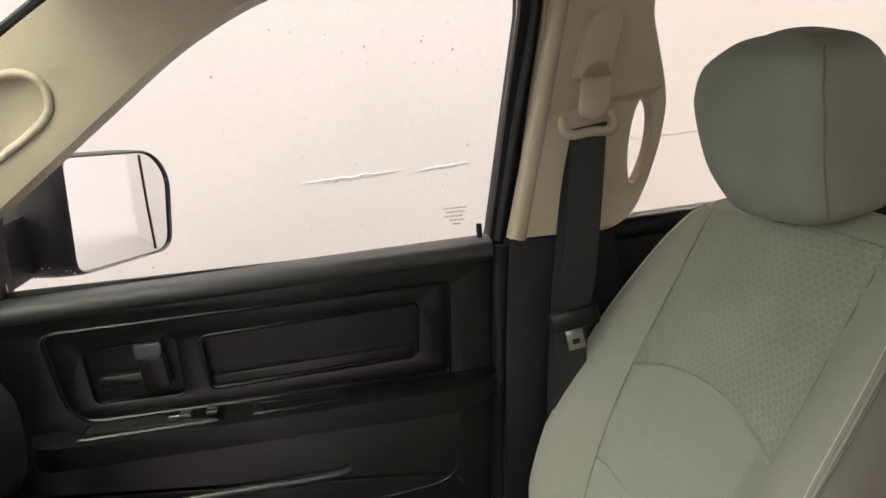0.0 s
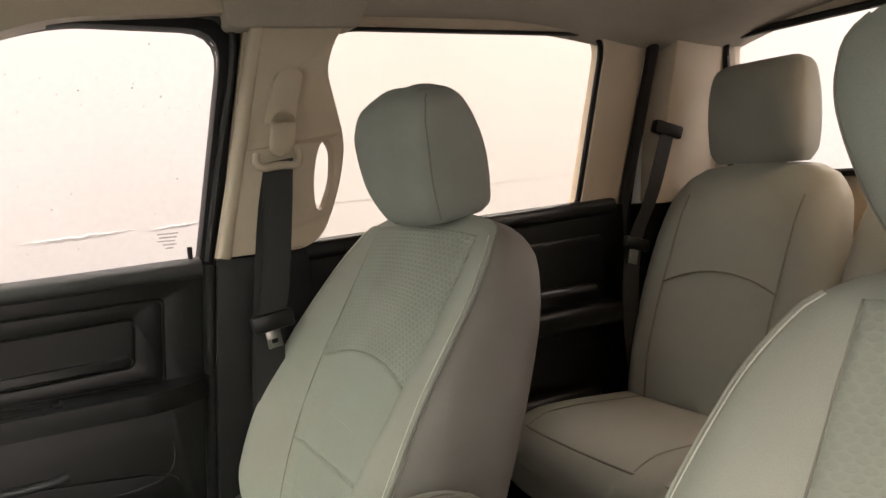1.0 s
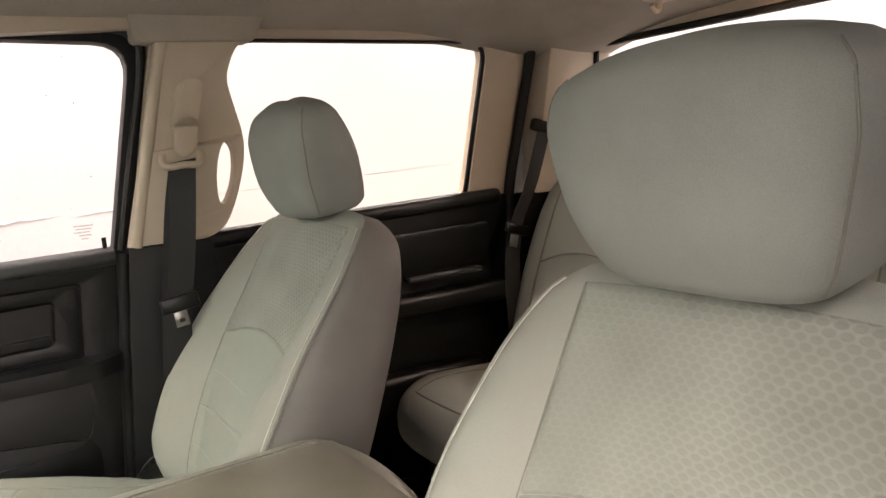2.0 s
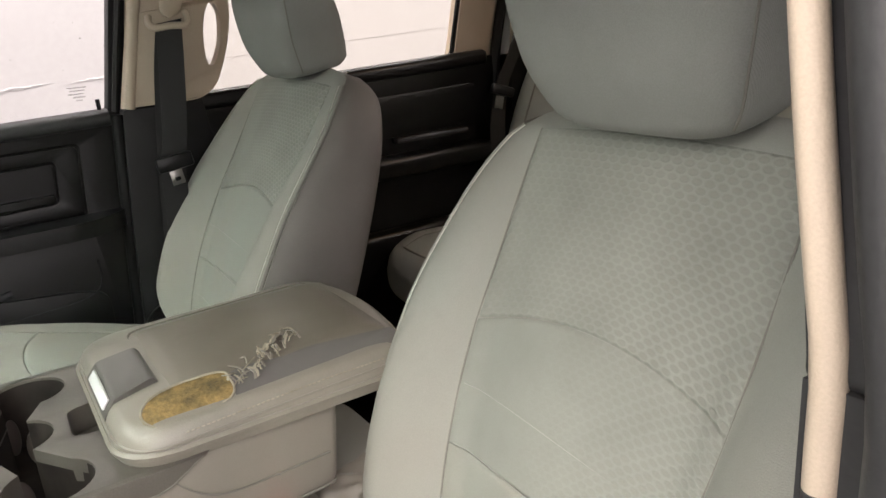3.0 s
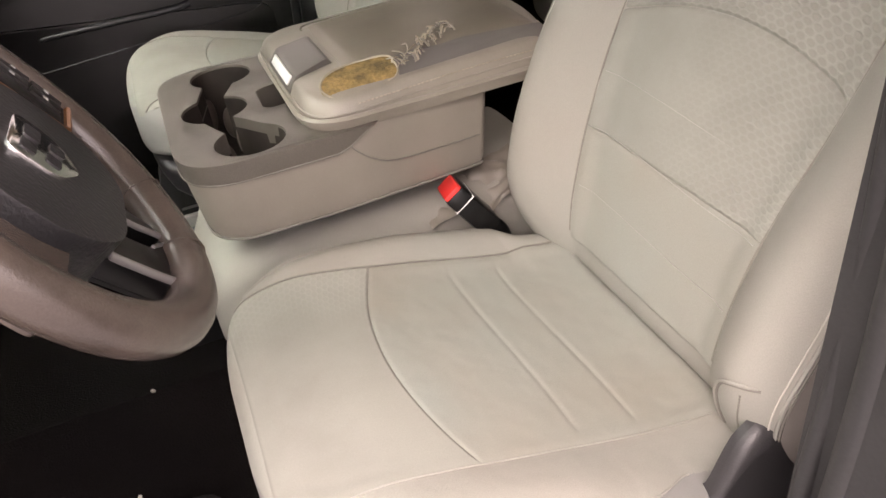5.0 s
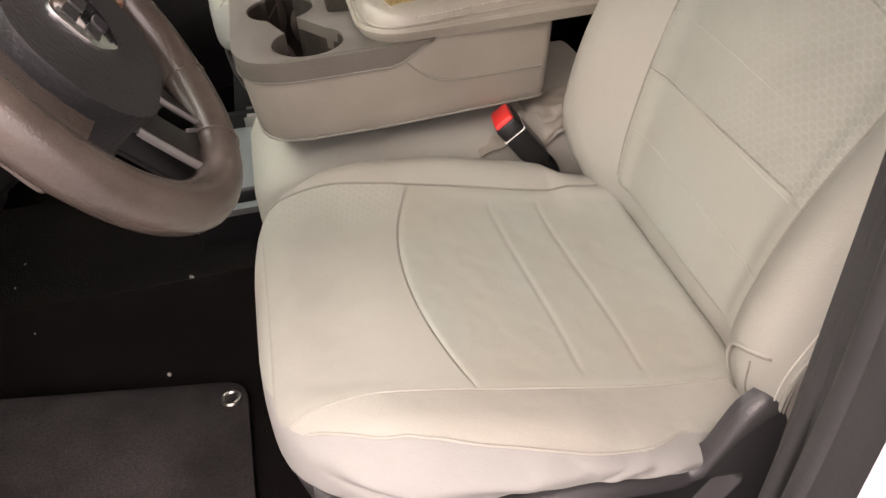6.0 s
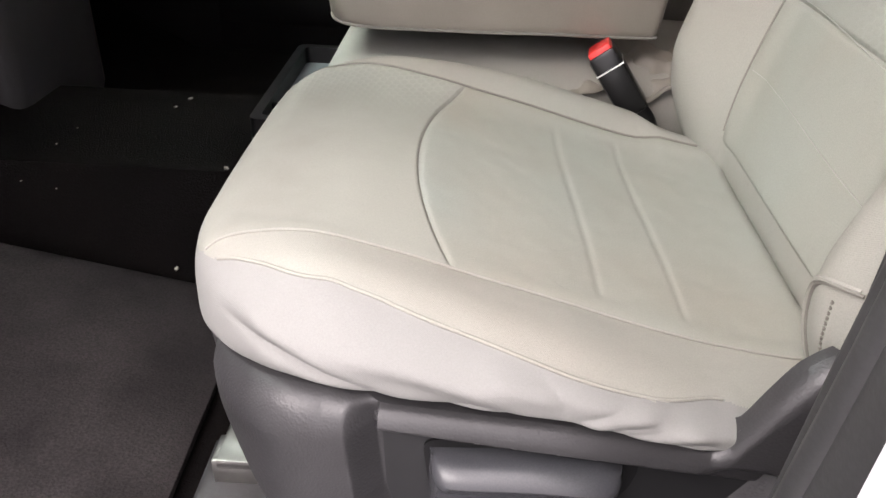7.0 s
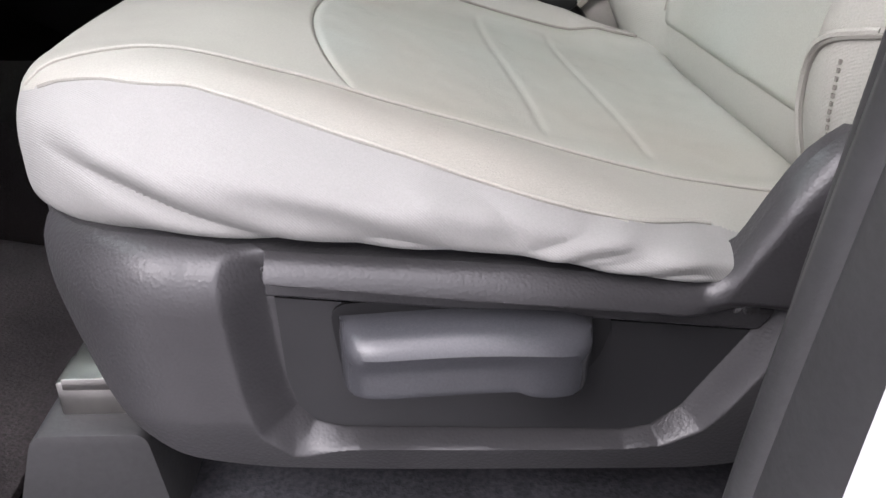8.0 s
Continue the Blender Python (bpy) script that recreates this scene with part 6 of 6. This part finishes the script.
# ---- outside mirror ----
def door_mirror():
    ob = thing("door_mirror", "wet black door mirror outside the passenger window", "mirror")
    m = pose(-0.553, 1.05, 0.768, 0, 3, 55) @ Matrix.Diagonal((0.97, 1, 0.97, 1))
    outl = rounded([(-0.095, -0.095), (0.105, -0.08), (0.115, 0.05), (0.08, 0.092), (-0.1, 0.088)], [0.025, 0.03, 0.03, 0.03, 0.02], 6)
    f = lambda d, k: (lambda u, v: m @ Vector((u * k, d, v * k)))
    rings = [[m @ Vector((u * k - sh, d, v * k)) for u, v in outl] for k, d, sh in ((0.96, -0.008, 0.0), (0.985, -0.012, 0.0), (1.015, -0.006, 0.002), (1.045, 0.03, 0.012), (1.04, 0.085, 0.03), (0.85, 0.14, 0.045), (0.45, 0.155, 0.03))]
    bm = loft(rings, cap=False)
    part("housing", bm, BLACK, ob)
    part("housing_back", plate([(u * 0.45, v * 0.45) for u, v in outl], [], f(0.152, 1), f(0.148, 1)), BLACK, ob)
    rnd = random.Random(9)
    wet = bmesh.new()
    for k in range(46):
        i, kk = rnd.randrange(len(outl)), rnd.random()
        a, b = Vector(rings[2][i]), Vector(rings[4][i])
        bmesh.ops.create_icosphere(wet, subdivisions=1, radius=rnd.uniform(0.0008, 0.002), matrix=Matrix.Translation(a + (b - a) * kk))
    tagged(part("water_specks", wet, WHITE, ob, "small pale water specks"), kind="stuff")
    part("mirror_glass", plate([(u * 0.965, v * 0.965) for u, v in outl], [], f(-0.006, 1), f(0.0, 1)), MIRROR, ob)
    part("glass_joint", tube([f(-0.0075, 1)(0.055, 0.085), f(-0.0075, 1)(0.062, 0.0), f(-0.0075, 1)(0.07, -0.075)], 0.0013, 6), GREYTRIM, ob)
    part("arm", loft([[(x, y + 0.02 * a, z + w * b) for a, b in (sup(2 * math.pi * k / 16, 2.6) for k in range(16))] for x, y, z, w in ((-0.72, 0.86, 0.70, 0.06), (-0.70, 0.93, 0.715, 0.05), (-0.65, 1.03, 0.74, 0.045), (-0.62, 1.08, 0.75, 0.05))]), BLACK, ob)


door_mirror()


# ---- floor things ----
def floor_things():
    mt = thing("floor_mat", "dusty dark brown carpet floor mat", "floor mat")
    out = rounded([(-1.0, -0.60), (-0.40, -0.57), (-0.41, -0.122), (-0.70, -0.12), (-1.0, -0.12)], [0.02, 0.06, 0.04, 0.1, 0.02])
    part("mat", plate(out, [], lambda u, v: (u, v, 0.009 + floor_z(u, v)), lambda u, v: (u, v, 0.001 + floor_z(u, v)), r=0.003), MAT, mt)
    part("anchor_ring", tube([(-0.43 + 0.011 * math.cos(2 * math.pi * k / 16), -0.16 + 0.011 * math.sin(2 * math.pi * k / 16), 0.014) for k in range(16)], 0.003, 6, closed=True), STEEL, mt, "steel eyelet")
    bin_ = thing("floor_tray", "black-edged grey plastic storage tray under the middle seat", "tray")
    f = lambda z: (lambda u, v: (u + 0.030, v + 0.055, z))
    part("rim", plate(rounded([(-0.475, -0.02), (-0.34, -0.02), (-0.34, 0.30), (-0.475, 0.30)], 0.015), [rounded([(-0.462, -0.005), (-0.345, -0.005), (-0.345, 0.285), (-0.462, 0.285)], 0.01)], f(0.165), f(0.12), r=0.004), BLACK, bin_)
    part("bottom", plate([(-0.47, -0.015), (-0.34, -0.015), (-0.34, 0.295), (-0.47, 0.295)], [], f(0.14), f(0.12)), GREYBIN, bin_)
    part("divider", box(-0.432, -0.315, 0.105, 0.115, 0.138, 0.16, 0.002), BLACK, bin_)
    for x, y, z, r, mt2, nm in ((-0.272, -0.31, 0.3012, 0.0028, SPOT, "dark_stain"), (0.062, -0.336, 0.2245, 0.0013, WHITE, "white_fleck")):
        bm = bmesh.new()
        bmesh.ops.create_icosphere(bm, subdivisions=2, radius=1, matrix=pose(x, y, z + 0.003) @ Matrix.Diagonal((r, r * 0.8, r * 0.35, 1)))
        tagged(link(nm, bm, mt2), "dark crumb on the seat cloth" if mt2 is SPOT else "white fleck on the seat cloth", "speck")
    crumbs = bmesh.new()
    for x, y, s in ((-0.45, -0.337, 0.004), (-0.51, -0.31, 0.005), (-0.51, -0.10, 0.003), (-0.454, -0.04, 0.003), (-0.47, -0.42, 0.004), (-0.50, -0.45, 0.003)):
        bmesh.ops.create_icosphere(crumbs, subdivisions=1, radius=1, matrix=pose(x, y, floor_z(x, y) + 0.011, 0, 0, 500 * x) @ Matrix.Diagonal((s * 1.6, s, s * 0.6, 1)))
    rnd = random.Random(7)
    for k in range(22):
        x, y = rnd.uniform(-0.9, -0.4), rnd.uniform(-0.56, 0.2)
        s = rnd.uniform(0.001, 0.0028)
        z = floor_z(x, y) + (0.011 if y < -0.14 else 0.0)
        bmesh.ops.create_icosphere(crumbs, subdivisions=1, radius=1, matrix=pose(x, y, z, 0, 0, rnd.uniform(0, 180)) @ Matrix.Diagonal((s * 1.8, s, s * 0.6, 1)))
    tagged(link("floor_litter", crumbs, LITTER), "pale crumbs scattered on the dark carpet", "litter", kind="stuff")


floor_things()


# ---- body outside the driver's opening ----
def outside_body():
    ob = thing("rear_side_door", "white painted rear door beside the open front doorway", "car door")
    s = -1
    low = plate(rounded([(-0.062, -0.25), (1.1, -0.25), (1.1, 0.66), (-0.030, 0.66), (-0.049, 0.3)], [0.05, 0, 0, 0.02, 0.3]), [], side(s, -0.07), side(s, -0.045), r=0.008, seg=3)
    part("door_skin", low, PAINT, ob)
    top = plate(rounded([(0.12, 0.655), (1.0, 0.66), (1.0, 1.12), (0.19, 1.12)], 0.01), [rounded([(0.20, 0.70), (0.90, 0.70), (0.92, 1.06), (0.26, 1.06)], 0.04)], side(s, -0.06), side(s, -0.02), r=0.006)
    part("window_frame", top, BLACK, ob)
    pane = part("window_pane", plate(rounded([(0.19, 0.69), (0.91, 0.69), (0.93, 1.07), (0.25, 1.07)], 0.04), [], side(s, -0.04), side(s, -0.036)), DARKGLASS, ob)
    part("inner_panel", plate(rounded([(0.14, 0.0), (0.95, 0.0), (0.95, 0.69), (0.16, 0.69)], 0.01), [], side(s, 0.03), side(s, -0.04)), BLACK, ob)
    strip = spline([(-0.054, 0, -0.05), (-0.044, 0, 0.2), (-0.022, 0, 0.45), (-0.020, 0, 0.68), (0.0, 0, 0.88), (0.04, 0, 1.10)], 8)
    jamb = link("door_jamb", loft([[(p.x + 0.016 + 0.022 * a, YC - (wall_y(p.z) + 0.02 + 0.026 * b), p.z) for a, b in even(3.0, 24, 1.0)] for p in strip]), GREYTRIM)
    built(jamb, "dark grey door jamb with its rubber seal", "door jamb")
    part("weatherstrip", tube([(p.x + 0.004, YC - (wall_y(p.z) + 0.002), p.z) for p in strip], 0.012, 10), GREYTRIM, jamb)
    striker = part("striker", tube(spline([(-0.03, -0.735, 0.415), (-0.045, -0.765, 0.42), (-0.045, -0.765, 0.455), (-0.03, -0.735, 0.46)], 5), 0.006, 10), CHROME, jamb, "chrome door striker")
    part("striker_plate", plate(rounded([(-0.05, 0.395), (0.0, 0.395), (0.0, 0.48), (-0.05, 0.48)], 0.012), [], lambda u, v: (u, -0.7475, v), lambda u, v: (u, -0.742, v)), CHROME, striker)
    sill = box(-0.95, 0.12, YC - 0.80, YC - 0.68, -0.08, 0.0, 0.015, 3)
    built(link("door_sill", sill, SILLMAT), "dusty dark carpeted door sill", "sill")
    built(link("rocker_panel", box(-1.0, -0.06, YC - 0.86, YC - 0.79, -0.25, -0.03, 0.02, 3), PAINT), "white painted rocker panel", "sill")


outside_body()


# ---- headliner fittings ----
def ceiling_fittings():
    lamp = thing("ceiling_lamp", "small lit warm dome lamp on the headliner", "lamp")
    m = pose(1.02, 0.20, 1.083, 0, 8, 0)
    part("bezel", box(-0.07, 0.07, -0.09, 0.09, -0.012, 0.012, 0.008, 3, m=m), TAN, lamp)
    part("lens", box(-0.04, 0.05, -0.06, 0.06, -0.017, 0.0, 0.006, 3, m=m), LAMP, lamp, "glowing warm lens")
    bulb = new("bulb", bpy.data.lights.new("bulb", "AREA"))
    bulb.data.size, bulb.data.energy, bulb.data.color = 0.08, 0.25, (1.0, 0.72, 0.45)
    bulb.matrix_world = look((1.02, 0.20, 1.063), (0.95, 0.2, 0))
    bulb.parent = lamp
    hook = thing("coat_hook", "tan plastic coat hook on the headliner", "hook")
    part("base", box(0.92, 0.98, 0.345, 0.385, 1.075, 1.10, 0.006), TAN, hook)
    part("hook", tube(spline([(0.95, 0.365, 1.08), (0.945, 0.365, 1.06), (0.935, 0.365, 1.055), (0.925, 0.365, 1.066)], 6), 0.005, 8), TAN, hook)


ceiling_fittings()


def open_door():
    """The driver's door, swung open in front of the doorway."""
    ob = thing("driver_door", "open driver door with a black inner panel and white outer skin", "car door")
    m = Matrix.Translation((-0.86, YC - 0.80, 0)) @ Matrix.Rotation(radians(-112), 4, "Z")
    f = lambda d: (lambda u, v: m @ Vector((u, d, v)))
    outer = rounded([(0.0, -0.2), (0.92, -0.2), (0.92, 0.66), (0.0, 0.64)], 0.03)
    part("outer_skin", plate(outer, [], f(0.07), f(0.06), r=0.003), PAINT, ob)
    part("inner_panel", plate(outer, [], f(0.055), f(0.0), r=0.006), BLACK, ob)
    win = rounded([(0.08, 0.69), (0.88, 0.70), (0.90, 1.02), (0.5, 1.04), (0.30, 0.95)], 0.03)
    part("window_frame", plate(rounded([(0.0, 0.64), (0.92, 0.65), (0.96, 1.08), (0.5, 1.09), (0.22, 0.96)], 0.03), [win], f(0.05), f(0.02), r=0.003), RUBBER, ob)
    pane = part("window_pane", plate(win, [], f(0.037), f(0.033)), GLASS, ob)
    pane.visible_shadow = False
    part("armrest", plate(rounded([(0.15, -0.06), (0.8, -0.06), (0.8, 0.01), (0.15, 0.01)], 0.02), [], lambda u, v: m @ Vector((u, v, 0.50)), lambda u, v: m @ Vector((u, v, 0.45)), r=0.008), BLACK, ob)


open_door()
